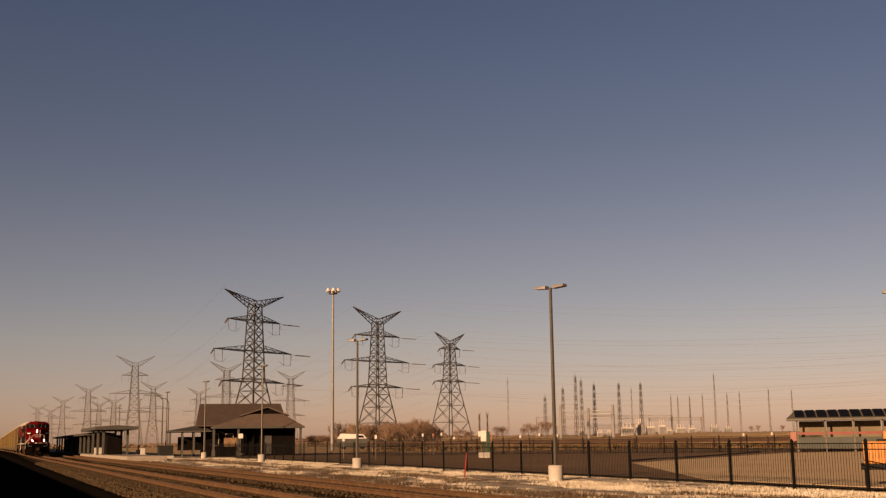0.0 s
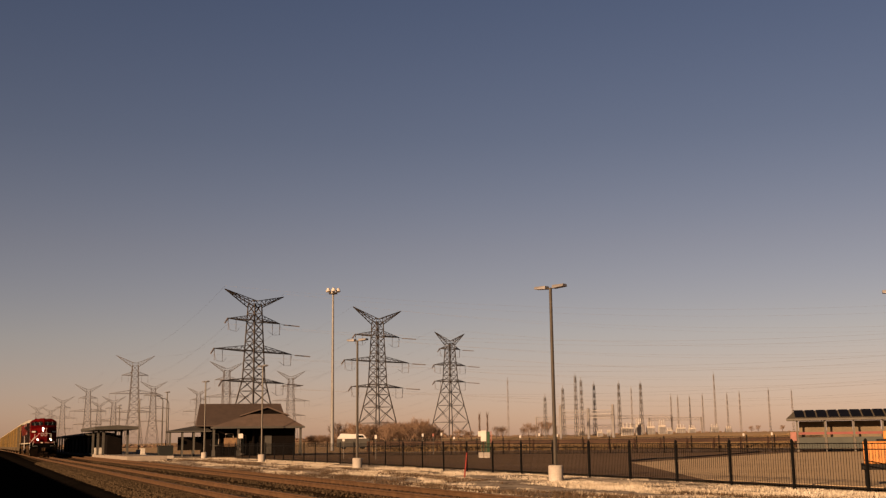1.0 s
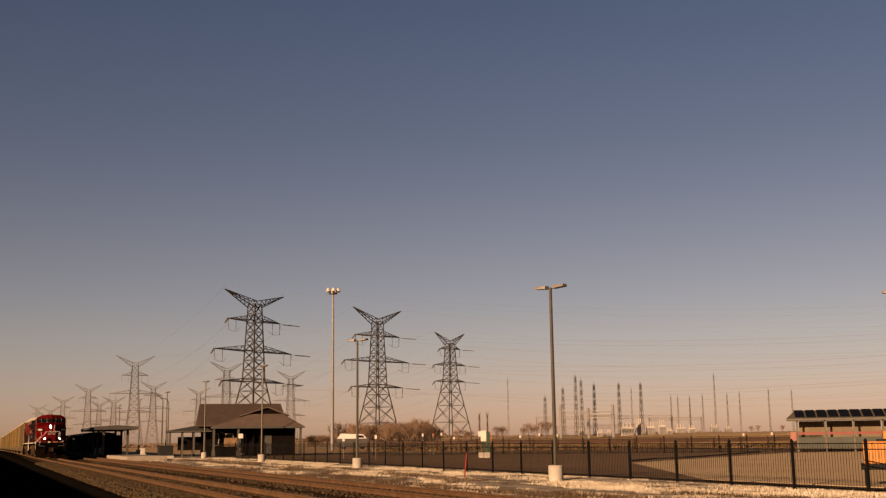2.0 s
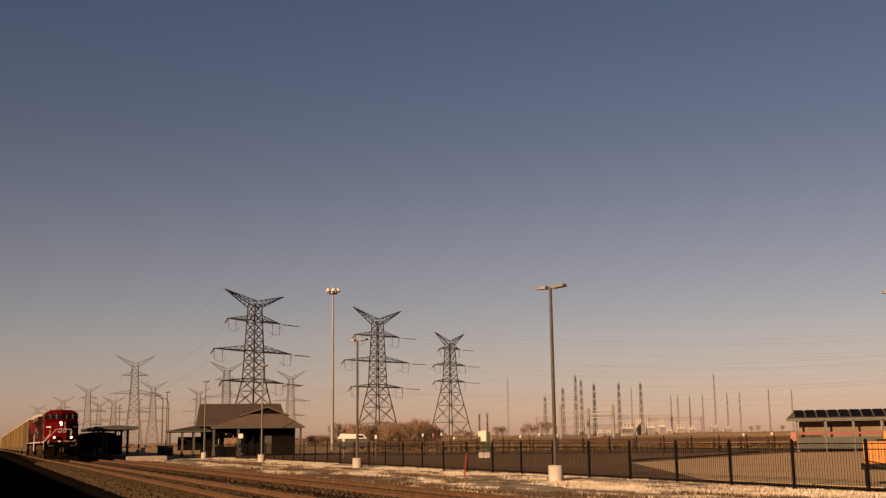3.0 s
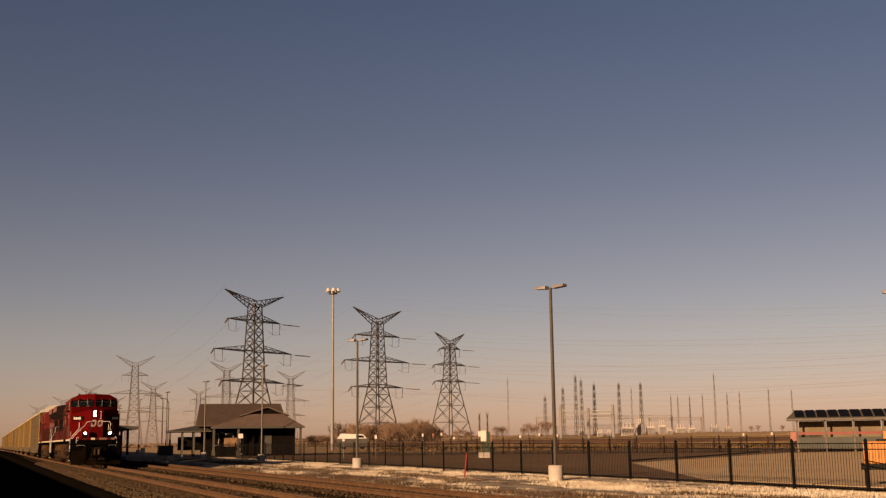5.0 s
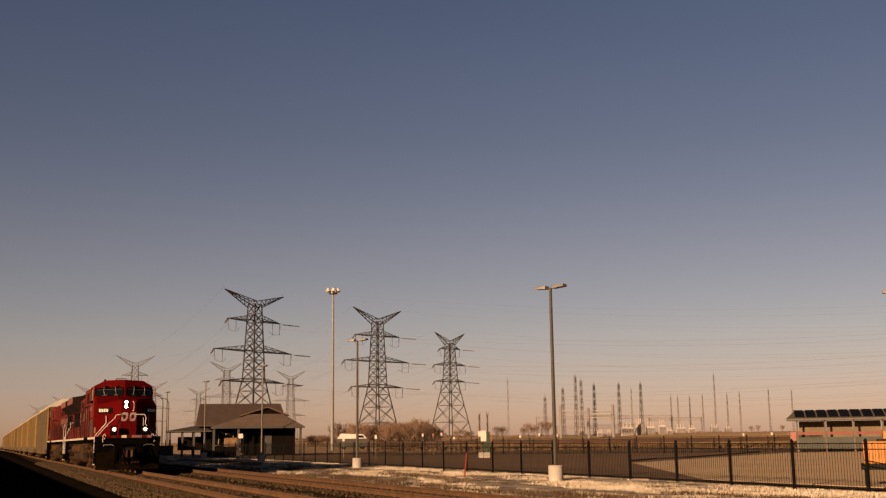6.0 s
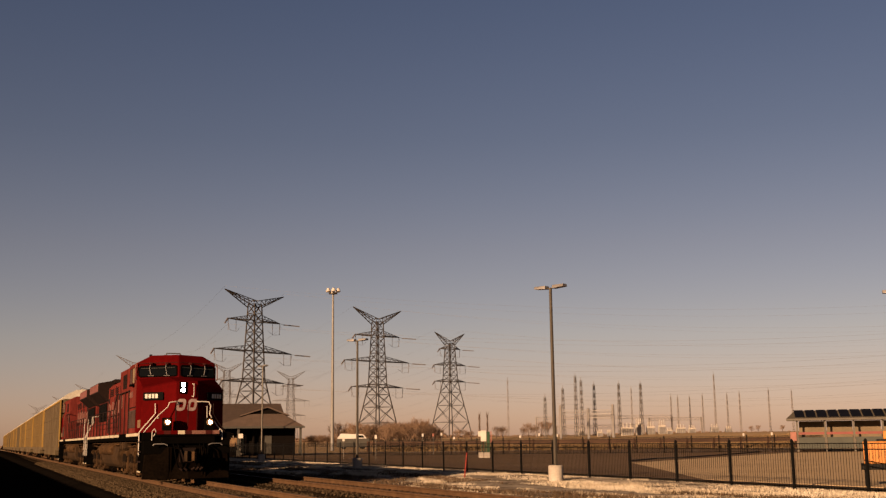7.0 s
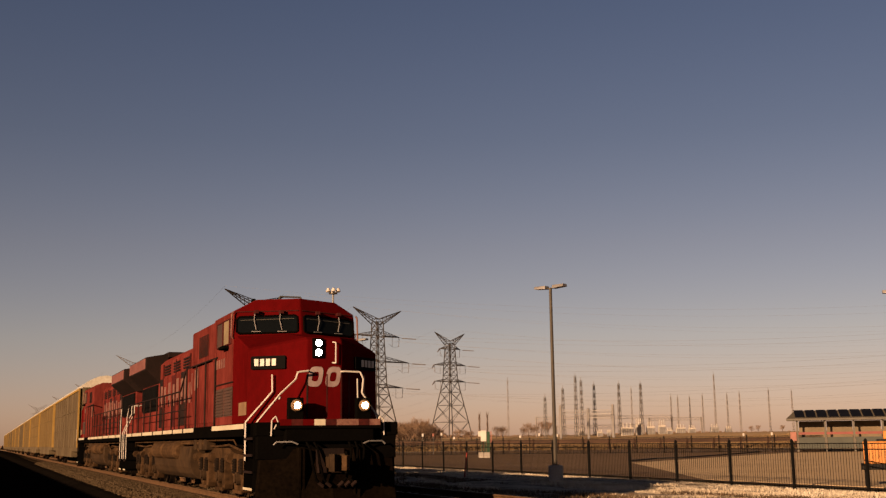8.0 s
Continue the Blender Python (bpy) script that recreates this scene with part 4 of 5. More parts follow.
def tower(steel, k_w, arms, horn, stub, splay=5.7, waist=19.5, peak=46.2):
    """Arms: (height, half length, rise) each; horn: half length of the earth wire peak."""
    t = thing("transmission_tower", "dark steel lattice power transmission tower with three crossarms", "transmission tower", group="transmission towers of the power lines")

    def strut(bm, a, b, w):
        tube(bm, a, b, w * 0.7 * k_w, n=4, caps=False)
    bm = B()
    lattice(bm, [(-0.5, splay)] + [(waist * u, splay + (2.3 - splay) * u) for u in (0.32, 0.6, 0.82, 1.0)], 0.30 * k_w, 0.15 * k_w)
    n = round((41.6 - waist) / 2.9)
    lattice(bm, [(waist + (41.6 - waist) * k / n, 2.3 - 0.9 * k / n) for k in range(n + 1)], 0.28 * k_w, 0.15 * k_w)
    part("body", bm, steel, t)
    for z, half, rise in arms:
        for s in (-1, 1):
            bm = B()
            tip = Vector((s * half, 0, z))
            for y in (-1, 1):
                b0, b1 = Vector((s * 1.8, y * 1.8, z)), Vector((s * 1.7, y * 1.7, z + rise))
                strut(bm, b0, tip, 0.26)
                strut(bm, b1, tip, 0.16)
                for k in range(1, 5):
                    u, v = b0.lerp(tip, k / 5), b1.lerp(tip, (k - 0.5) / 5)
                    strut(bm, u, v, 0.10)
                    strut(bm, v, b0.lerp(tip, (k - 1) / 5), 0.10)
            for k in range(1, 5):
                strut(bm, Vector((s * 1.8, -1.8, z)).lerp(tip, k / 5), Vector((s * 1.8, 1.8, z)).lerp(tip, k / 5), 0.12)
            part("crossarm", bm, steel, t)
            for d in (0.15, 3.2):
                x = s * (half - d)
                bm = B()
                for k in range(9):
                    tube(bm, (x, 0, z - 0.25 - 0.36 * k), (x, 0, z - 0.45 - 0.36 * k), 0.14 * k_w, 0.06, n=6)
                tube(bm, (x, 0, z), (x, 0, z - 3.5), 0.05, n=5)
                part("insulator_string", bm, M_INSUL, t)
            if stub:
                bm = B()
                if s > 0:
                    tube(bm, (half + 1.6, 0.0, z - 0.2), (half + 6.2, -2.2, z - 0.5), 0.16, n=6)
                    tube(bm, (half, 0, z), (half + 1.6, 0.0, z - 0.2), 0.05, n=5)
                else:
                    tube(bm, (-half, 0, z), (-half - 2.6, -1.6, z - 1.7), 0.26, 0.20, n=6)
                part("tension_insulator", bm, M_INSUL, t)
                bm = B()
                bars(bm, [(s * half + s * 0.2, 0, z - 0.4), (s * (half - 0.6), -0.3, z - 3.4), (s * (half - 3.2), -0.4, z - 3.7), (s * (half - 5.0), 0.3, z - 2.4)], 0.045, n=5)
                part("jumper", bm, M_WIRE, t)
    for s in (-1, 1):
        bm = B()
        tip = Vector((s * horn, 0, peak))
        for y in (-1, 1):
            b0, b1 = Vector((s * 1.4, y * 1.4, 40.6)), Vector((s * 0.6, y * 1.0, 42.6))
            strut(bm, b0, tip, 0.24)
            strut(bm, b1, tip, 0.20)
            for k in range(1, 6):
                strut(bm, b0.lerp(tip, k / 6), b1.lerp(tip, (k - 0.5) / 6), 0.11)
                strut(bm, b1.lerp(tip, (k - 0.5) / 6), b0.lerp(tip, (k - 1) / 6), 0.11)
        strut(bm, (0, 0, 42.8), (s * 0.6, 1.0, 42.6), 0.22)
        strut(bm, (0, 0, 42.8), (s * 0.6, -1.0, 42.6), 0.22)
        part("earth_wire_horn", bm, steel, t)
    return t


first_tower = tower(M_LATTICE, 1.0, ((18.6, 12.4, 1.2), (27.6, 15.6, 1.8), (36.6, 10.6, 1.6)), 12.0, True, peak=45.0)
first_tower.matrix_basis = pose(73.5, 318.6, 0.5, 0, 0, 31)
second_tower = tower(M_LATTICE, 1.0, ((18.6, 11.6, 1.2), (27.6, 14.6, 1.8), (36.6, 10.0, 1.6)), 11.0, True)
second_tower.matrix_basis = pose(127.8, 363.2, 1.6, 0, 0, 20)
third_tower = tower(M_LATTICE, 0.95, ((25.2, 8.6, 1.2), (32.2, 8.8, 1.4), (39.2, 5.6, 1.2)), 8.4, True, splay=6.8, waist=25.2)
third_tower.matrix_basis = pose(185.0, 432.0, 1.2, 0, 0, 17)
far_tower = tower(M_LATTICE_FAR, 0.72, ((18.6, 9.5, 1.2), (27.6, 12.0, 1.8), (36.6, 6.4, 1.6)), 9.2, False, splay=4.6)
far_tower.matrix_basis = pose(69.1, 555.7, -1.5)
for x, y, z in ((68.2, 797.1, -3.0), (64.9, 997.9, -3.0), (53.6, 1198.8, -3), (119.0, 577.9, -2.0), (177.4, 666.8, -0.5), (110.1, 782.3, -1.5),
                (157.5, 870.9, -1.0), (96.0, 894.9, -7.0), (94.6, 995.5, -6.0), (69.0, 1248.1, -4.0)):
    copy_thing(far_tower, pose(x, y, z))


# ---- power lines ----
def wire(pts, sag, r, parent, n=14):
    bm = B()
    row = []
    for a, b in zip(pts, pts[1:]):
        a, b = Vector(a), Vector(b)
        for k in range(n + 1):
            u = k / n
            p = a.lerp(b, u)
            p.z -= sag * 4 * u * (1 - u)
            if not row or (p - row[-1]).length > 0.1:
                row.append(p)
    loft(bm, [[p + Vector((r, 0, -r * 0.6)), p + Vector((-r, 0, -r * 0.6)), p + Vector((0, 0, r))] for p in row])
    part("conductor", bm, M_WIRE, parent)


def power_line(stops, label, far_right):
    """Stops: x, y, base height, turn in degrees and arm stretch of each tower."""
    line = thing("power_line", label, "power line", group="overhead power lines")
    for dx, z in ((-9.2, 46.4), (9.2, 46.4), (-8.2, 35.4), (8.2, 35.4), (-12, 26.4), (12, 26.4), (-9.5, 17.6), (9.5, 17.6)):
        pts = [(x + dx * k * math.cos(radians(turn)), y + dx * k * math.sin(radians(turn)), z + g) for x, y, g, turn, k in stops]
        ex, ey, ez = far_right
        pts = [(ex + dx * 0.7, ey + dx * 0.7, z * 0.62 + ez)] + pts
        wire(pts, 6.0, 0.02 if z < 46 else 0.014, line)


power_line([(73.5, 318.6, 0, 31, 1.3), (69.1, 555.7, -1.5, 0, 1), (68.2, 797.1, -3, 0, 1), (64.9, 997.9, -3, 0, 1)], "dark sagging conductors between tall lattice towers", (300, 215, 12))
power_line([(127.8, 363.2, 1.6, 20, 1.2), (119.0, 577.9, -2, 0, 1), (110.1, 782.3, -1.5, 0, 1), (94.6, 995.5, -6, 0, 1)], "dark sagging conductors strung between lattice towers", (330, 235, 9))
power_line([(185.0, 432.0, 2.2, 17, 0.8), (177.4, 666.8, -0.5, 0, 1), (157.5, 870.9, -1, 0, 1)], "dark sagging conductors between distant lattice towers", (360, 262, 8))


# ---- station house ----
def station():
    st = thing("station_house", "low brown-roofed station house with deep eaves and dark walls", "station", at=pose(29.3, 133.5, 0.1, 0, 0, -9))
    # walls with window openings left as recessed panes
    bm = B()
    box(bm, -4.6, 4.6, -2.6, 5.0, -0.2, 3.5)
    wall = part("wall", bm, M_WALLDK, st, "dark siding with eaves shade in its colour")
    bm = B()
    loft(bm, [[(-5.3, -4.2, 3.25), (5.3, -4.2, 3.25), (5.3, 6.4, 3.25), (-5.3, 6.4, 3.25)],
              [(-5.3, -4.2, 3.42), (5.3, -4.2, 3.42), (5.3, 6.4, 3.42), (-5.3, 6.4, 3.42)],
              [(-4.9, 0.9, 6.05), (4.9, 0.9, 6.05), (4.9, 1.2, 6.05), (-4.9, 1.2, 6.05)]])
    part("roof", bm, M_ROOF_SHADE, st, "brown shingled gable roof in a shaded tone")
    # front hip with a small dark gable
    bm = B()
    loft(bm, [[(-3.7, -6.6, 3.02), (7.0, -6.6, 3.02), (7.0, 1.0, 3.02), (-3.7, 1.0, 3.02)],
              [(-3.7, -6.6, 3.16), (7.0, -6.6, 3.16), (7.0, 1.0, 3.16), (-3.7, 1.0, 3.16)],
              [(1.2, -3.6, 4.75), (4.6, -3.6, 4.75), (4.6, 1.0, 4.75), (1.2, 1.0, 4.75)]])
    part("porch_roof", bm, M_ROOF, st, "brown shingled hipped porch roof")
    bm = B()
    loft(bm, [[(0.0, -3.75, 4.5), (5.2, -3.75, 4.5), (2.9, -3.75, 5.35)], [(0.0, 1.0, 4.5), (5.2, 1.0, 4.5), (2.9, 1.0, 5.35)]])
    part("gable", bm, M_WALLDK, st, "small dark gable vent")
    for s, x0 in ((-1, -0.25), (1, 5.45)):
        bm = B()
        loft(bm, [[(x0, -4.1, 4.42), (2.9, -4.1, 5.42), (2.9, -4.1, 5.54), (x0 + s * 0.12, -4.1, 4.50)], [(x0, 1.0, 4.42), (2.9, 1.0, 5.42), (2.9, 1.0, 5.54), (x0 + s * 0.12, 1.0, 4.50)]])
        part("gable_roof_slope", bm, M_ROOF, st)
    bm = B()
    box(bm, -3.75, 7.05, -6.68, -6.6, 2.95, 3.18)
    part("fascia", bm, M_CANOPY, st)
    bm = B()
    box(bm, 1.2, 6.2, -4.2, -2.6, -0.2, 3.02)
    part("front_bay", bm, M_WALLDK, st)
    for x in (-3.4, -0.6, 6.6):
        bm = B()
        box(bm, x - 0.13, x + 0.13, -6.35, -6.09, -0.2, 3.02)
        box(bm, x - 0.2, x + 0.2, -6.42, -6.02, -0.2, 0.5)
        part("porch_post", bm, M_WALLGR, st)
    for x, w, z0, z1 in ((-3.6, 0.9, 1.0, 2.4), (-1.9, 0.9, 1.0, 2.4), (-0.2, 0.7, 0.0, 2.2)):
        bm = B()
        box(bm, x, x + w, -2.66, -2.6, z0, z1)
        win = part("window", bm, M_DARKGLASS, st)
        bm = B()
        bars(bm, [(x, -2.67, z0), (x + w, -2.67, z0), (x + w, -2.67, z1), (x, -2.67, z1), (x, -2.67, z0)], 0.05, n=4)
        part("frame", bm, M_PLAT, win)
    bm = B()
    box(bm, 2.6, 3.4, -4.26, -4.2, 0.0, 2.2)
    door = part("door", bm, M_WALLGR, st)
    bm = B()
    box(bm, -2.1, -0.6, -3.2, -3.1, 0.9, 1.9)
    part("notice_panel", bm, M_NOTICE, st, "sunlit tan notice panel")
    # left wing
    bm = B()
    loft(bm, [[(-8.8, -5.0, 2.62), (-3.6, -5.0, 2.62), (-3.6, 3.0, 2.62), (-8.8, 3.0, 2.62)],
              [(-8.8, -5.0, 2.74), (-3.6, -5.0, 2.74), (-3.6, 3.0, 2.74), (-8.8, 3.0, 2.74)],
              [(-5.6, -2.2, 3.35), (-4.4, -2.2, 3.35), (-4.4, 1.0, 3.35), (-5.6, 1.0, 3.35)]])
    part("wing_roof", bm, M_CANOPY, st, "grey hipped shelter roof")
    for x in (-8.3, -6.9, -5.6, -4.4):
        for y in (-4.6, 2.6):
            bm = B()
            box(bm, x - 0.11, x + 0.11, y - 0.11, y + 0.11, -0.2, 2.62)
            part("wing_post", bm, M_WALLGR, st)
    bm = B()
    box(bm, -7.4, -4.6, 0.6, 0.75, 0.5, 2.1)
    part("wing_screen", bm, M_WALLDK, st)


station()


def platform_canopy():
    pc = thing("platform_canopy", "long low grey-green platform canopy over dark waiting areas", "canopy")
    bm = B()
    y0, y1 = 131.0, 215.0
    loft(bm, [[(12.1, y, 3.08), (16.9, y, 3.08), (16.9, y, 3.42), (14.5, y, 3.58), (12.1, y, 3.42)] for y in (y0, 150.0)])
    part("roof", bm, M_CANOPY, pc)
    bm = B()
    loft(bm, [[(12.5, y, 2.62), (16.4, y, 2.62), (16.4, y, 2.9), (14.5, y, 3.05), (12.5, y, 2.9)] for y in (150.0, y1)])
    part("lower_roof", bm, M_CANOPY, pc)
    for k in range(14):
        y = 132.5 + 6.2 * k
        for x in (13.2, 15.9):
            bm = B()
            box(bm, x - 0.13, x + 0.13, y - 0.13, y + 0.13, 0.2, 3.1 if y < 150 else 2.65)
            part("post", bm, M_WALLGR, pc)
    for k in range(9):
        y = 136 + 8.6 * k
        bm = B()
        box(bm, 14.0, 15.6, y, y + 3.4, 0.25, 2.5)
        part("windscreen_box", bm, M_WALLDK, pc, "dark glazed waiting screen")


platform_canopy()


def slab():
    bm = B()
    box(bm, 13.4, 17.3, 112.0, 300.0, -0.6, 0.22, bevel=0.02)
    tagged(part("platform", bm, M_PLAT), "pale concrete station platform edge", "platform", kind="structure")


slab()


def utility_box(name, label, category, at, w, d, h, m, foot=True):
    ob = thing(name, label, category, at=at)
    bm = B()
    box(bm, -w / 2, w / 2, -d / 2, d / 2, 0.08 if foot else 0, h, bevel=0.02)
    body = part("body", bm, m, ob)
    bm = B()
    box(bm, -w / 2 - 0.04, w / 2 + 0.04, -d / 2 - 0.04, d / 2 + 0.04, h, h + 0.05, bevel=0.01)
    part("lid", bm, m, ob)
    bm = B()
    box(bm, -w / 2 - 0.06, w / 2 + 0.06, -d / 2 - 0.06, d / 2 + 0.06, -0.5, 0.08)
    part("plinth", bm, M_CONC, ob)
    return ob


M_BOXGREEN = mat("dark_green_cabinet", (0.011, 0.012, 0.0095), 0.6, scale=2)
M_WHITEBOX = mat("white_box_paint", (0.375, 0.35, 0.3), 0.6, scale=1.5, col2=(0.3, 0.275, 0.23))
utility_box("utility_cabinet", "dark green utility cabinet beside the station", "cabinet", pose(19.4, 127.0, 0.0), 1.6, 1.0, 1.15, M_BOXGREEN)
utility_box("salt_box", "white box on the platform", "box", pose(13.7, 143.0, 0.24), 0.9, 0.7, 0.75, M_WHITEBOX)
utility_box("salt_box", "small white bin on the platform", "box", pose(17.0, 127.5, 0.26), 0.45, 0.45, 0.65, M_WHITEBOX)


# ---- small signs round the car park ----
def small_sign(x, y, h, m, w=0.21, ph=0.33, label="small white parking sign on a thin post"):
    s = thing("parking_sign", label, "sign", group="small parking signs", at=pose(x, y, gz(x, y), 0, 0, -22))
    bm = B()
    tube(bm, (0, 0, -0.2), (0, 0, h), 0.026, n=6)
    part("post", bm, M_POLE, s)
    bm = B()
    box(bm, -w / 2, w / 2, -0.055, -0.037, h - ph, h, bevel=0.004)
    part("panel", bm, m, s)


M_PINK = mat("faded_red_sign", (0.18, 0.07, 0.05), 0.6, scale=3)
for x, y, h, m in ((30.5, 96, 2.0, M_WHITE), (32.2, 92, 2.2, M_WHITE), (47.0, 118, 2.4, M_WHITE), (48.3, 118, 2.4, M_PINK), (51.0, 122, 2.5, M_WHITE), (59.0, 117, 2.1, M_WHITE), (60.5, 115, 2.3, M_WHITE), (62.3, 114, 2.2, M_WHITE), (53.5, 124, 2.0, M_WHITE), (76.5, 98, 2.0, M_WHITE), (84.0, 102.5, 2.1, M_WHITE)):
    small_sign(x, y, h, m)
small_sign(26.6, 121.0, 2.6, M_WHITE, 0.5, 0.5, "white square sign on a thin post by the station")


def ticket_sign():
    s = thing("parking_sign_board", "white and green sign board on a pale concrete block", "sign board", at=pose(42.0, 90.7, gz(42, 90.7) + 0.06, 0, 0, -24) @ Matrix.Scale(1.08, 4))
    for x, w in ((-0.2, 0.42), (0.3, 0.5)):
        bm = B()
        box(bm, x - w / 2, x + w / 2, -0.25, 0.25, -0.2, 0.46, bevel=0.03)
        part("concrete_block", bm, M_CONC, s)
    m = mat("sign_green", (0.011, 0.0375, 0.016), 0.5, scale=2)
    bm = B()
    box(bm, 0.28, 0.55, -0.12, 0.12, 0.46, 2.15, bevel=0.02)
    part("green_panel", bm, m, s, "dark green side panel")
    bm = B()
    box(bm, -0.2, 0.26, -0.14, 0.10, 1.35, 2.25, bevel=0.02)
    part("white_panel", bm, M_WHITE, s, "white face panel")
    bm = B()
    box(bm, -0.42, -0.2, -0.05, 0.05, 1.75, 2.2, bevel=0.02)
    part("flag_panel", bm, M_WHITE, s)
    for x in (-0.1, 0.16):
        bm = B()
        tube(bm, (x, 0, 0.46), (x, 0, 1.4), 0.05, n=8)
        part("leg", bm, m, s)
    bm = B()
    box(bm, 0.62, 0.70, -0.03, 0.03, 1.2, 2.2)
    part("red_strip", bm, M_PINK, s, "faded red edge strip")


ticket_sign()


def marker():
    s = thing("track_marker", "leaning thin red marker post in the grass", "marker post", at=pose(21.0, 47.5, gz(21, 47.5), 0, 7, 0))
    bm = B()
    tube(bm, (0, 0, -0.2), (0, 0, 1.15), 0.045, 0.03, n=8)
    part("post", bm, mat("marker_red", (0.15, 0.0175, 0.01), 0.5, scale=4), s)
    bm = B()
    tube(bm, (0, 0, 0.82), (0, 0, 0.95), 0.046, n=8)
    part("band", bm, mat("marker_dark", (0.1, 0.015, 0.01), 0.5), s)


marker()


# ---- barrier and far side of the car park ----
def barrier():
    m = mat("brown_timber_rail", (0.0525, 0.0265, 0.014), 0.8, scale=1.0, col2=(0.03, 0.015, 0.0085), stretch=(0.2, 1, 1))
    g = thing("guard_rail", "long brown guard rail on posts behind the car park", "guard rail")
    a, b = Vector((54.0, 158.0, 0)), Vector((128.0, 100.0, 0))
    n = 26
    for k in range(n):
        p, q = a.lerp(b, k / n), a.lerp(b, (k + 1) / n)
        zp, zq = gz(p.x, p.y), gz(q.x, q.y)
        bm = B()
        loft(bm, [[(p.x, p.y, zp + 0.95), (p.x + 0.1, p.y + 0.12, zp + 0.95), (p.x + 0.1, p.y + 0.12, zp + 1.5), (p.x, p.y, zp + 1.5)],
                  [(q.x, q.y, zq + 0.95), (q.x + 0.1, q.y + 0.12, zq + 0.95), (q.x + 0.1, q.y + 0.12, zq + 1.5), (q.x, q.y, zq + 1.5)]])
        part("rail_beam", bm, m, g)
        bm = B()
        box(bm, p.x - 0.1, p.x + 0.1, p.y - 0.1, p.y + 0.1, zp - 0.3, zp + 1.55)
        part("post", bm, m, g)


barrier()


def bus_shelter():
    sh = thing("bus_shelter", "long glazed bus shelter with solar panels on its roof", "bus shelter", at=pose(77.8, 91.5, 0.0, 0, 0, -42.6))
    mf = mat("shelter_frame", (0.058, 0.05, 0.037), 0.6, scale=1)
    mg = mat("shelter_green_panel", (0.026, 0.029, 0.021), 0.6, scale=1.2)
    mp = mat("tan_wall_panel", (0.1, 0.074, 0.043), 0.75, scale=0.8)
    mr = mat("red_stripe", (0.11, 0.014, 0.008), 0.5, scale=2)
    pv = mat("solar_cell", (0.004, 0.004, 0.0045), 0.35, scale=2, spec=0.15)
    L = 15.0
    bm = B()
    loft(bm, [[(-0.6, -0.9, 2.95), (L, -0.9, 2.95), (L, 2.6, 2.95), (-0.6, 2.6, 2.95)], [(-0.6, -0.9, 3.15), (L, -0.9, 3.15), (L, 2.6, 3.15), (-0.6, 2.6, 3.15)],
              [(0.2, 1.4, 4.0), (L, 1.4, 4.0), (L, 1.8, 4.0), (0.2, 1.8, 4.0)]])
    part("roof", bm, mf, sh)
    for k in range(13):
        x = 0.55 + 1.1 * k
        bm = B()
        loft(bm, [[(x - 0.25, -0.62, 3.30), (x + 0.68, -0.62, 3.30), (x + 0.68, -0.6, 3.24), (x - 0.25, -0.6, 3.24)],
                  [(x - 0.45, 1.28, 4.06), (x + 0.45, 1.28, 4.06), (x + 0.45, 1.3, 3.98), (x - 0.45, 1.3, 3.98)]])
        part("solar_panel", bm, pv, sh, "black glass solar panel")
    for k in range(6):
        x = 0.4 + 2.75 * k
        bm = B()
        box(bm, x - 0.09, x + 0.09, -0.4, -0.22, -0.3, 2.96)
        part("post", bm, mf, sh)
    for k in range(5):
        x = 0.52 + 2.75 * k
        bm = B()
        box(bm, x, x + 2.52, 1.9, 1.96, 1.1, 2.9)
        part("back_panel", bm, mp, sh)
        bm = B()
        box(bm, x, x + 2.52, -0.36, -0.28, 0.1, 1.25)
        part("lower_panel", bm, mg, sh, "grey-green lower panel")
        bm = B()
        box(bm, x, x + 2.52, -0.42, -0.37, 1.52, 1.76)
        part("red_band", bm, mr, sh, "red band across the glazing")
    bm = B()
    box(bm, -0.3, 0.3, -0.6, -0.5, 0.9, 1.8)
    part("end_panel", bm, M_PINK, sh)
    return sh


bus_shelter()


def spreader():
    """An orange ribbed hopper on a black frame."""
    sp = thing("salt_spreader", "orange ribbed hopper on a black frame behind the fence", "hopper", at=pose(27.38, 28.9, gz(27.5, 28.6), 0, 0, -44))
    mo = mat("orange_paint", (0.34, 0.125, 0.011), 0.5, scale=1.5, col2=(0.25, 0.088, 0.009))
    bm = B()
    box(bm, 0.05, 1.9, -0.1, 0.9, 0.82, 1.55, bevel=0.02)
    hop = part("hopper", bm, mo, sp, "orange steel hopper")
    for k in range(10):
        bm = B()
        x = 0.1 + 0.19 * k
        box(bm, x, x + 0.07, -0.15, -0.1, 0.82, 1.52)
        part("rib", bm, mo, hop)
    bm = B()
    box(bm, -0.05, 1.95, -0.2, 1.0, 0.62, 0.82, bevel=0.02)
    part("frame", bm, M_BLACK, sp)
    bm = B()
    box(bm, 0.72, 1.9, 0.1, 0.7, 1.62, 1.90, bevel=0.03)
    part("motor_cover", bm, mo, sp)
    bm = B()
    box(bm, 0.5, 1.7, 0.2, 0.6, 1.54, 1.63)
    part("bracket", bm, M_BLACK, sp)
    for x in (0.1, 1.8):
        for y in (0.0, 0.8):
            bm = B()
            tube(bm, (x, y, -0.1), (x, y, 0.64), 0.04, n=8)
            part("leg", bm, M_BLACK, sp)


spreader()


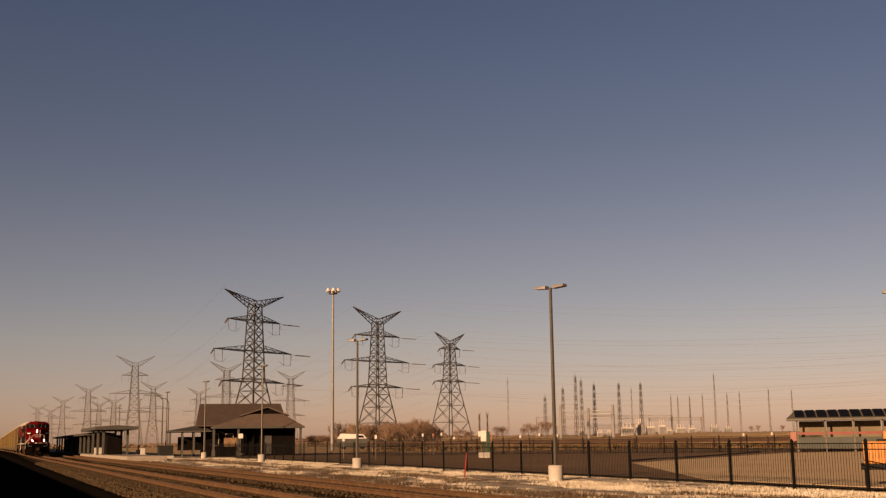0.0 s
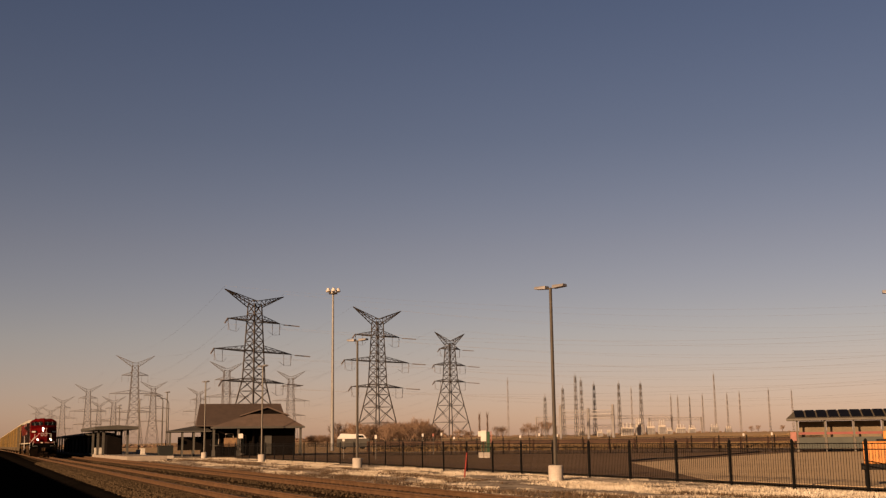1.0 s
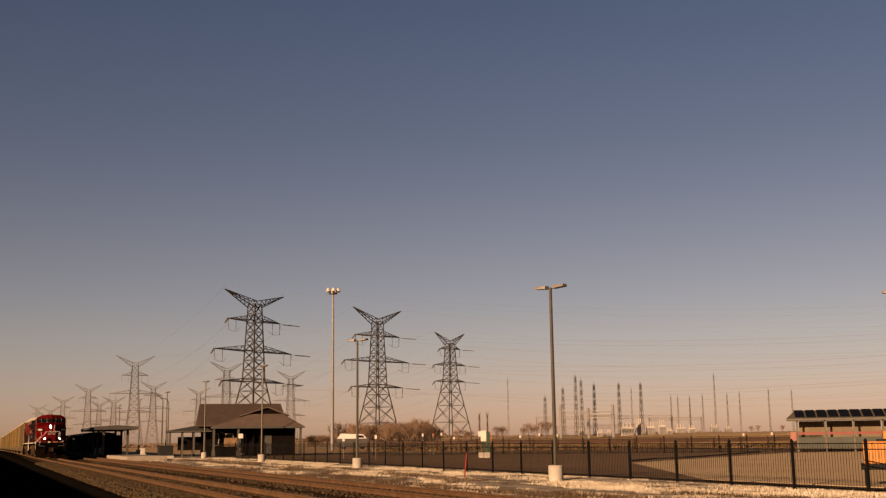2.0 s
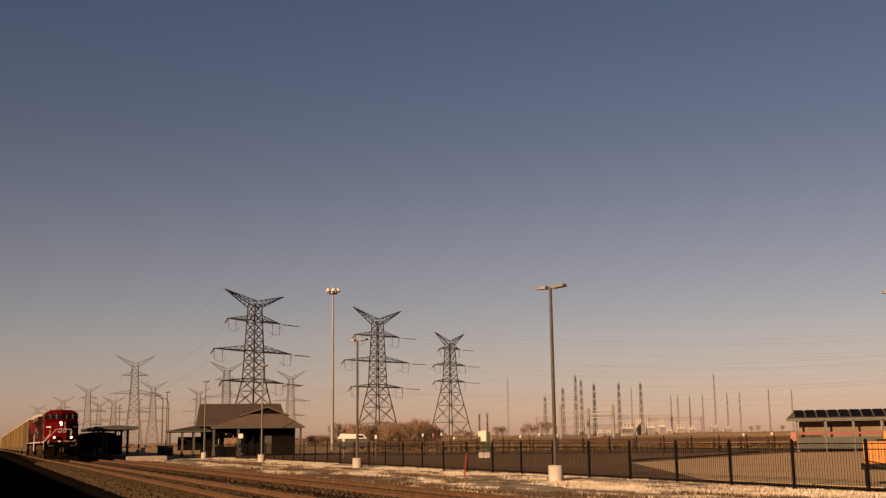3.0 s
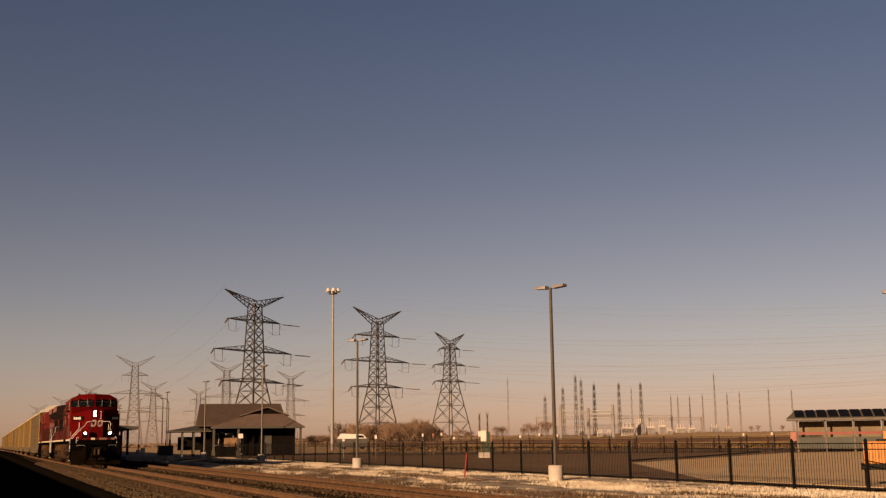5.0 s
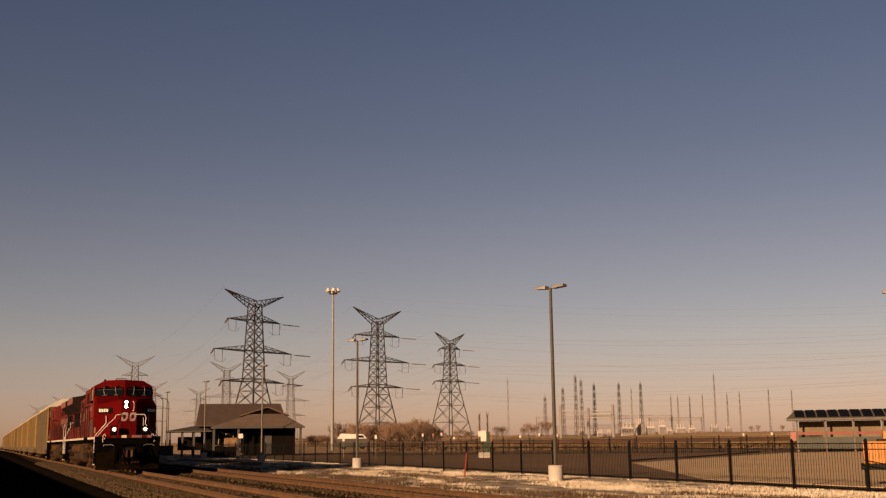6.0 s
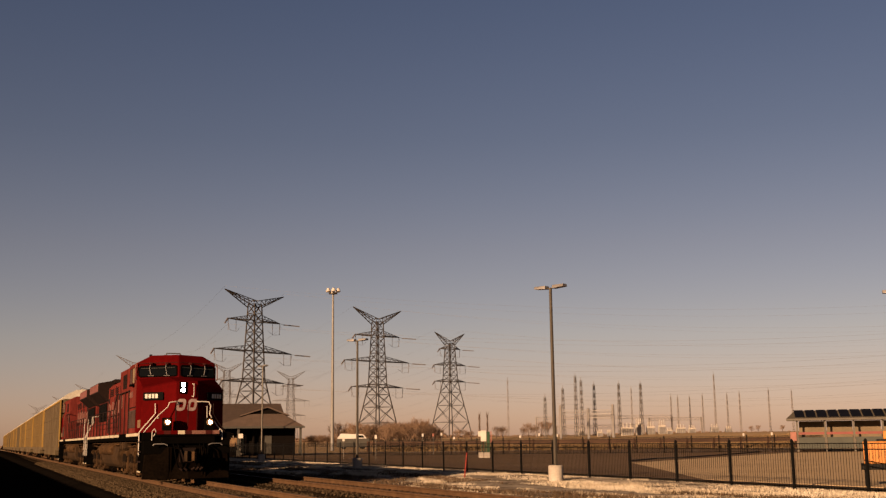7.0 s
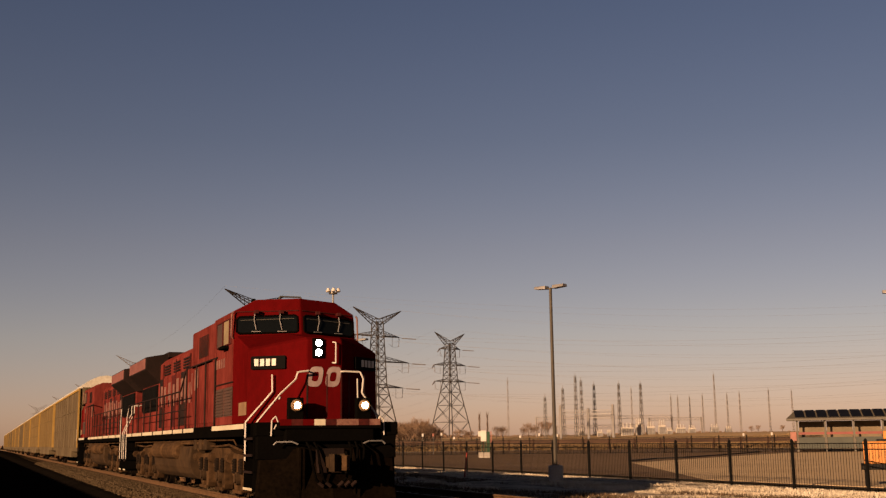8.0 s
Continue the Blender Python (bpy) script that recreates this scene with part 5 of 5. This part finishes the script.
def parked_car(at, label):
    car = thing("parked_van", label, "van", group="parked white vehicles", at=at)
    mw = mat("white_car_paint", (0.39, 0.375, 0.35), 0.3, scale=1, var=0.05)
    bm = B()
    loft(bm, [[(-2.3, y * 0.98, 0.35), (2.3, y * 0.98, 0.35), (2.4, y, 1.0), (2.1, y, 1.55), (1.5, y * 0.92, 2.25), (-1.9, y * 0.92, 2.4), (-2.45, y, 1.7), (-2.4, y, 1.2)] for y in (-1.0, 1.0)])
    body = part("body", bm, mw, car)
    # added dark block covers the lower body, which the rail should hide
    bm = B()
    box(bm, -2.47, 2.47, -1.04, 1.04, 0.3, 1.62, bevel=0.05)
    part("lower_cladding", bm, M_WALLGR, car, "added dark block over the lower body")
    for y in (-0.98, 0.98):
        bm = B()
        prism(bm, [(0.5, 1.75), (1.7, 1.75), (1.4, 2.1), (0.5, 2.12)], 1, y - 0.03, y + 0.03)
        part("window", bm, M_DARKGLASS, body)
    for x in (-1.45, 1.45):
        for y in (-0.82, 0.82):
            bm = B()
            tube(bm, (x, y - 0.1, 0.33), (x, y + 0.1, 0.33), 0.33, n=16)
            part("wheel", bm, M_BLACK, car)


for x, y, rz in ((53.8, 164.4, -14),):
    parked_car(pose(x, y, gz(x, y) + 0.35, 0, 0, rz), "white parked van beyond the fence")


def bent_lamp(x, y, h):
    lamp = thing("bent_lamp_post", "slender grey lamp post with a curved top", "lamp post", group="bent lamp posts", at=pose(x, y, gz(x, y), 0, 0, 180))
    bm = B()
    tube(bm, (0, 0, -0.3), (0, 0, h - 0.8), 0.11, 0.07, n=8)
    bars(bm, [(0, 0, h - 0.8), (0.15, 0, h - 0.35), (0.5, 0, h - 0.08), (1.0, 0, h)], 0.06)
    part("post", bm, M_POLE, lamp)
    bm = B()
    box(bm, 0.9, 1.5, -0.13, 0.13, h - 0.06, h + 0.08, bevel=0.03)
    part("lamp_head", bm, M_GALV, lamp)


bent_lamp(23.9, 160.0, 8.3)
bent_lamp(27.5, 178.0, 8.6)


# ---- substation ----
def substation():
    rng = random.Random(4)
    mast_m = M_MAST

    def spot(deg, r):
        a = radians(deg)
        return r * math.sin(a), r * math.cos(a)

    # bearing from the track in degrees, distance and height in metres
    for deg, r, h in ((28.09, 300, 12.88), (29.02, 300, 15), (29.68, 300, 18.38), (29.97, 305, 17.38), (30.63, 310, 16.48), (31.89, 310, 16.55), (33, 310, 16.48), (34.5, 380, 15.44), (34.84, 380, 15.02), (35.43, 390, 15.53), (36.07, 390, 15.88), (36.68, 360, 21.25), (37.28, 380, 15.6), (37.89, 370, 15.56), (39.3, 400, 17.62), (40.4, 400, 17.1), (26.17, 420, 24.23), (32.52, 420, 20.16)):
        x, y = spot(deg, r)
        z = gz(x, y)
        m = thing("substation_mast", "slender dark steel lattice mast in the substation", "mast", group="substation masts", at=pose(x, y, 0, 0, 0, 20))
        bm = B()
        n = 7
        lattice(bm, [(z - 0.5 + (h - z + 0.5) * k / n, (0.45 - 0.25 * k / n) * (1 if r < 350 else 0.6)) for k in range(n + 1)], 0.075 if r < 350 else 0.05, 0.045 if r < 350 else 0.03)
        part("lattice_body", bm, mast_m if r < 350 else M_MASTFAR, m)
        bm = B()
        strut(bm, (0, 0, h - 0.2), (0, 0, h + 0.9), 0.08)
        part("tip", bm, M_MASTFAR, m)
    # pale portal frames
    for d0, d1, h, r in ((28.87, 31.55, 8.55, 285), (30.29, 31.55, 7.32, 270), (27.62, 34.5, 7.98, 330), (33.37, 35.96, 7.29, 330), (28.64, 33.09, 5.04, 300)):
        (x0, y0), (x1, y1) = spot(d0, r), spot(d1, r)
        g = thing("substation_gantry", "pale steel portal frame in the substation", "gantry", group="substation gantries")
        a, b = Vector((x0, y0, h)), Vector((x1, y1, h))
        side = Vector((0.3, 0.6, 0))
        bm = B()
        for o in (side, -side):
            strut(bm, a + o, b + o, 0.11)
            strut(bm, a + o - Vector((0, 0, 0.8)), b + o - Vector((0, 0, 0.8)), 0.09)
        for k in range(14):
            u, v = a.lerp(b, k / 14), a.lerp(b, (k + 1) / 14)
            strut(bm, u + side, v + side - Vector((0, 0, 0.8)), 0.06)
            strut(bm, u - side - Vector((0, 0, 0.8)), v - side, 0.06)
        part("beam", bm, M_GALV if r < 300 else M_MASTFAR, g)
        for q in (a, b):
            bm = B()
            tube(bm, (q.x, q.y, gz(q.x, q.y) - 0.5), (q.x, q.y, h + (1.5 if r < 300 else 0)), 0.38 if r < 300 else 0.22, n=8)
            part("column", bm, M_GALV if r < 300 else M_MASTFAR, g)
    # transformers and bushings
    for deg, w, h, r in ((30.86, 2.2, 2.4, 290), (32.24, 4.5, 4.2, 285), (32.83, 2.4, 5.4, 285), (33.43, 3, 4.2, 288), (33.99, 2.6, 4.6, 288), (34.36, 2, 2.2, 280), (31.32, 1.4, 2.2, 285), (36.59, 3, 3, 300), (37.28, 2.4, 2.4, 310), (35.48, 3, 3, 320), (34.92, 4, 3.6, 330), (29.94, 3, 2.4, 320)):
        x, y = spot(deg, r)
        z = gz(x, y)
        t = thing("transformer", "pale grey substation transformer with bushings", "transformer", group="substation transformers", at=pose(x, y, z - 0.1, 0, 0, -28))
        bm = B()
        w, h = w * 0.7, h * 0.8
        box(bm, -w / 2, w / 2, -1.0, 1.0, 0, h * 0.62, bevel=0.08)
        part("tank", bm, M_CONC if rng.random() < 0.6 else M_GALV, t)
        for k in range(5):
            bm = B()
            xx = -w / 2 + w * (k + 0.5) / 5
            box(bm, xx - w * 0.06, xx + w * 0.06, -1.35, -1.0, 0.2, h * 0.5)
            part("radiator_fin", bm, M_GALV, t)
        for k in (-1, 0, 1):
            bm = B()
            for j in range(4):
                tube(bm, (k * w * 0.3, 0, h * 0.62 + 0.095 * h * j), (k * w * 0.3, 0, h * 0.62 + 0.095 * h * (j + 0.8)), 0.22, 0.12, n=8)
            part("bushing", bm, M_CONC, t)


substation()


# ---- bare trees ----
M_BARK = mat("bare_twigs", (0.155, 0.102, 0.066), 0.9, scale=0.5, col2=(0.085, 0.052, 0.033))
M_TRUNK = mat("tree_bark", (0.05, 0.0325, 0.0225), 0.9, scale=1.5, bump=0.4)


def bare_tree(seed, h, spread, twigs=M_BARK, slim=False):
    rng = random.Random(seed)
    tree = thing("bare_tree", "leafless brown winter tree with a haze of fine twigs", "tree", group="bare trees beyond the car park")
    trunk, crown = B(), B()
    tube(trunk, (0, 0, -0.5), (0, 0, h * (0.9 if slim else 0.14)), 0.014 * h, (0.003 if slim else 0.011) * h, n=7)

    def grow(p, d, length, r, depth):
        q = p + d * length
        tube(trunk if depth < 2 else crown, p, q, r, r * 0.7, n=5 if depth < 2 else 3, caps=False)
        if depth == 5:
            return
        for _ in range(3 if depth < 3 else 4):
            e = (d + Vector((rng.uniform(-1, 1) * spread, rng.uniform(-1, 1) * spread, rng.uniform(-0.15, 0.6)))).normalized()
            grow(p.lerp(q, rng.uniform(0.55, 1.0)), e, length * rng.uniform(0.6, 0.85), r * 0.68, depth + 1)

    if slim:
        for _ in range(150):
            z, a = h * rng.uniform(0.12, 0.9), rng.uniform(0, 6.28)
            e = Vector((0.30 * math.cos(a), 0.30 * math.sin(a), 1)).normalized()
            tube(crown, (0, 0, z), Vector((0, 0, z)) + e * h * rng.uniform(0.08, 0.2), 0.004 * h, 0.0015 * h, n=3, caps=False)
    for _ in range(0 if slim else 5):
        d = Vector((rng.uniform(-0.9, 0.9) * spread, rng.uniform(-0.9, 0.9) * spread, 1)).normalized()
        grow(Vector((0, 0, h * rng.uniform(0.04, 0.14))), d, h * 0.25, 0.010 * h, 1)
    part("trunk", trunk, M_TRUNK, tree)
    part("crown", crown, twigs, tree, "fine brown twigs")
    return tree


tree_a, tree_b, tree_c = bare_tree(11, 9.0, 0.9), bare_tree(12, 8.0, 1.0), bare_tree(13, 9.5, 0.14, slim=True)
tree_rng = random.Random(8)
trees_used = set()


def plant(src, deg, r, size):
    a = radians(deg)
    x, y = r * math.sin(a), r * math.cos(a)
    m = pose(x, y, gz(x, y) - 0.1, 0, 0, tree_rng.uniform(0, 360)) @ Matrix.Scale(size, 4)
    if src.name in trees_used:
        ob = copy_thing(src, m)
    else:
        ob = src
        trees_used.add(src.name)
    ob.matrix_basis = m
    ob.scale = (size, size, size)
    return ob


for k in range(34):
    deg = 17.34 + 0.1515 * k + tree_rng.uniform(-0.117, 0.117)
    plant(tree_a if k % 2 else tree_b, deg, tree_rng.uniform(255, 310), tree_rng.uniform(0.85, 1.12) * (1.0 if 17.98 < deg < 22.07 else 0.85))
for deg in (22.42, 22.65, 23.59, 23.88, 24.26, 25.52, 25.87, 26.89, 27.19, 27.48, 27.86, 28.2, 38.38, 38.7, 39.86):
    plant(tree_a if deg > 27 else tree_b, deg, 330, tree_rng.uniform(0.5, 0.75) * (0.55 if deg > 34 else 1.0))
for deg in (24.67, 25.08):
    plant(tree_c, deg, 300, 0.85)
for k in range(16):
    plant(tree_b if k % 2 else tree_a, 15.81 + 0.098 * k, 340, tree_rng.uniform(0.45, 0.6))


def far_woods():
    """A low uneven belt of distant scrub on the horizon."""
    rng = random.Random(21)
    bm = B()
    for k in range(5200):
        a = radians(rng.uniform(-4, 62))
        r = rng.uniform(520, 760)
        x, y = r * math.sin(a), r * math.cos(a)
        s = rng.uniform(1.2, 3.4)
        z = gz(x, y)
        h = rng.uniform(1.2, 3.2) * (0.55 + 0.45 * noise.noise((a * 9, 0, 0)))
        vs = [bm.verts.new((x + s * math.cos(t) * rng.uniform(0.6, 1), y + s * math.sin(t) * rng.uniform(0.6, 1), z + (h * 0.35 if t else h * 0.3))) for t in (0, 1.6, 3.1, 4.7)]
        top = bm.verts.new((x + rng.uniform(-1, 1), y, z + h))
        bot = bm.verts.new((x, y, z - 0.3))
        for i in range(4):
            bm.faces.new((vs[i], vs[(i + 1) % 4], top))
            bm.faces.new((vs[(i + 1) % 4], vs[i], bot))
    tagged(part("far_woods", bm, M_BARK), "distant brown scrub and woods on the horizon", "woods", kind="stuff")


far_woods()


# ---- grass tufts and ballast stones ----
def grass_tufts():
    rng = random.Random(5)
    m = mat("pale_straw", (0.52, 0.465, 0.375), 0.95, scale=0.5, col2=(0.27, 0.215, 0.145), fine=5, spec=0.05)
    verts, faces = [], []
    for k in range(42000):
        y = 22 + 100 * rng.random() ** 1.5
        x = rng.uniform(14.3, 25.6)
        if noise.noise((x * 0.5, y * 0.09, 7)) + 0.45 * noise.noise((x * 1.7, y * 0.6, 2)) < (0.05 if x < 19.5 else -0.14):
            continue
        z = gz(x, y) + 0.02
        size = 0.6 + 0.9 * max(0, noise.noise((x * 0.8, y * 0.5, 11)) + 0.3)
        for _ in range(5):
            a, lean = rng.uniform(0, 6.28), rng.uniform(0.04, 0.16)
            h, w = rng.uniform(0.0, 0.075) * size, rng.uniform(0.012, 0.035)
            n = len(verts)
            cx, cy = x + rng.uniform(-0.12, 0.12), y + rng.uniform(-0.12, 0.12)
            verts += [(cx - w * math.sin(a), cy + w * math.cos(a), z - 0.08), (cx + w * math.sin(a), cy - w * math.cos(a), z - 0.08), (cx + lean * math.cos(a), cy + lean * math.sin(a), z + h)]
            faces.append((n, n + 1, n + 2))
    me = bpy.data.meshes.new("grass")
    me.from_pydata(verts, [], faces)
    me.materials.append(m)
    tagged(new("grass", me), "pale frosty straw-coloured grass tufts", "grass", kind="stuff")


grass_tufts()


def reeds():
    """Tall golden dead grass behind the guard rail."""
    rng = random.Random(25)
    m = mat("golden_reed", (0.18, 0.117, 0.055), 0.9, scale=0.15, col2=(0.105, 0.0675, 0.0325), fine=12)
    verts, faces = [], []
    for k in range(60000):
        u = rng.random()
        off = 2.0 + 60 * rng.random() ** 1.6
        x, y = 54 + 84 * u + off * 0.62, 158 - 66 * u + off * 0.79
        if noise.noise((x * 0.06, y * 0.06, 3)) < -0.35:
            continue
        z = gz(x, y)
        a, lean = rng.uniform(-0.9, 0.9), rng.uniform(-0.15, 0.15)
        h, w = rng.uniform(0.25, 0.8), rng.uniform(0.03, 0.08)
        n = len(verts)
        dx, dy = w * math.cos(a - 0.45), w * math.sin(a - 0.45)
        verts += [(x - dx, y - dy, z - 0.1), (x + dx, y + dy, z - 0.1), (x + lean, y + lean, z + h)]
        faces.append((n, n + 1, n + 2))
    me = bpy.data.meshes.new("reeds")
    me.from_pydata(verts, [], faces)
    me.materials.append(m)
    tagged(new("reeds", me), "tall golden dead grass on the rise behind the car park", "dry grass", kind="stuff")


reeds()


def dead_weeds():
    """Dark brown dead weeds in streaks along the strip."""
    rng = random.Random(15)
    m = mat("dead_weed", (0.085, 0.0525, 0.0275), 0.9, scale=0.6, col2=(0.035, 0.0225, 0.0125), fine=5)
    verts, faces = [], []
    for k in range(30000):
        y = 22 + 90 * rng.random() ** 1.5
        x = rng.uniform(14.2, 21.5)
        if noise.noise((x * 0.6, y * 0.07, 31)) + 0.5 * noise.noise((x * 1.3, y * 0.5, 9)) < 0.08:
            continue
        z = gz(x, y) + 0.02
        for _ in range(4):
            a, lean = rng.uniform(0, 6.28), rng.uniform(0.02, 0.16)
            h, w = rng.uniform(0.03, 0.14), rng.uniform(0.008, 0.03)
            n = len(verts)
            cx, cy = x + rng.uniform(-0.15, 0.15), y + rng.uniform(-0.15, 0.15)
            verts += [(cx - w * math.sin(a), cy + w * math.cos(a), z - 0.08), (cx + w * math.sin(a), cy - w * math.cos(a), z - 0.08), (cx + lean * math.cos(a), cy + lean * math.sin(a), z + h)]
            faces.append((n, n + 1, n + 2))
    me = bpy.data.meshes.new("weeds")
    me.from_pydata(verts, [], faces)
    me.materials.append(m)
    tagged(new("weeds", me), "dark brown dead weeds among the pale grass", "weeds", kind="stuff")


dead_weeds()


def ballast_stones():
    rng = random.Random(6)
    verts, faces = [], []
    octa = ((1, 0, 0), (-1, 0, 0), (0, 1, 0), (0, -1, 0), (0, 0, 1), (0, 0, -1))
    tris = ((0, 2, 4), (2, 1, 4), (1, 3, 4), (3, 0, 4), (2, 0, 5), (1, 2, 5), (3, 1, 5), (0, 3, 5))

    def level(x):
        if x < 5.1:
            return -0.95 + (x - 3.9) / 1.2 * 0.69
        if 8.4 < x < 9.7:
            return -0.29
        return -0.20 if x < 12.8 else -0.28 - (x - 12.8) * 0.2
    for k in range(60000):
        y = 16 + 95 * rng.random() ** 1.8
        x = rng.uniform(3.9, 14.0) if rng.random() < 0.55 else rng.uniform(3.9, 6.4)
        s = rng.uniform(0.022, 0.062)
        z = level(x) + rng.uniform(-0.01, 0.02)
        n = len(verts)
        turn = Euler((rng.uniform(0, 6), rng.uniform(0, 6), 0)).to_matrix()
        for o in octa:
            verts.append(tuple(Vector((x, y, z)) + turn @ (Vector(o) * s * rng.uniform(0.7, 1.2))))
        faces += [tuple(n + i for i in t) for t in tris]
    me = bpy.data.meshes.new("ballast_stones")
    me.from_pydata(verts, [], faces)
    me.materials.append(M_STONE)
    tagged(new("ballast_stone", me), "loose crushed stones of the track ballast", "ballast", kind="stuff")


ballast_stones()


def motions():
    """The train runs in along the near track; its wheels roll."""
    def train_y(t):
        for (t0, y0), (t1, y1) in zip(TRAIN_AT, TRAIN_AT[1:]):
            if t <= t1:
                return y0 + (y1 - y0) * (t - t0) / (t1 - t0)
        return TRAIN_AT[-1][1]

    units = [(lead_loco, 0.0, 0), (second_loco, UNIT + LOCO_LENGTH, 180)]
    units += [(c, 2 * UNIT + 26.5 * k, 0) for k, c in enumerate(rack_cars)]
    for ob, back, turn in units:
        rows = []
        for t, y in TRAIN_AT:
            c = y + back + (-11.5 if turn else 11.5)
            slant = -math.degrees(math.atan((bend(c + 5) - bend(c - 5)) / 10))
            rows.append((t, pose(TRAIN_X + bend(y + back), y + back, 0, 0, 0, turn + slant)))
        walk(ob, rows)
    # rolling wheels of the nearest units, one row for each thirtieth of a second
    for ob, back, turn in units[:4]:
        for w in ob.children_recursive:
            if w.name.startswith("wheelset"):
                at = w.location.copy()
                sign = 1 if turn == 0 else -1
                rows = []
                for k in range(241):
                    angle = sign * (TRAIN_AT[0][1] - train_y(k / 30)) / 0.52
                    rows.append((k / 30, Matrix.Translation(at) @ Matrix.Rotation(angle, 4, "X")))
                walk(w, rows)


motions()
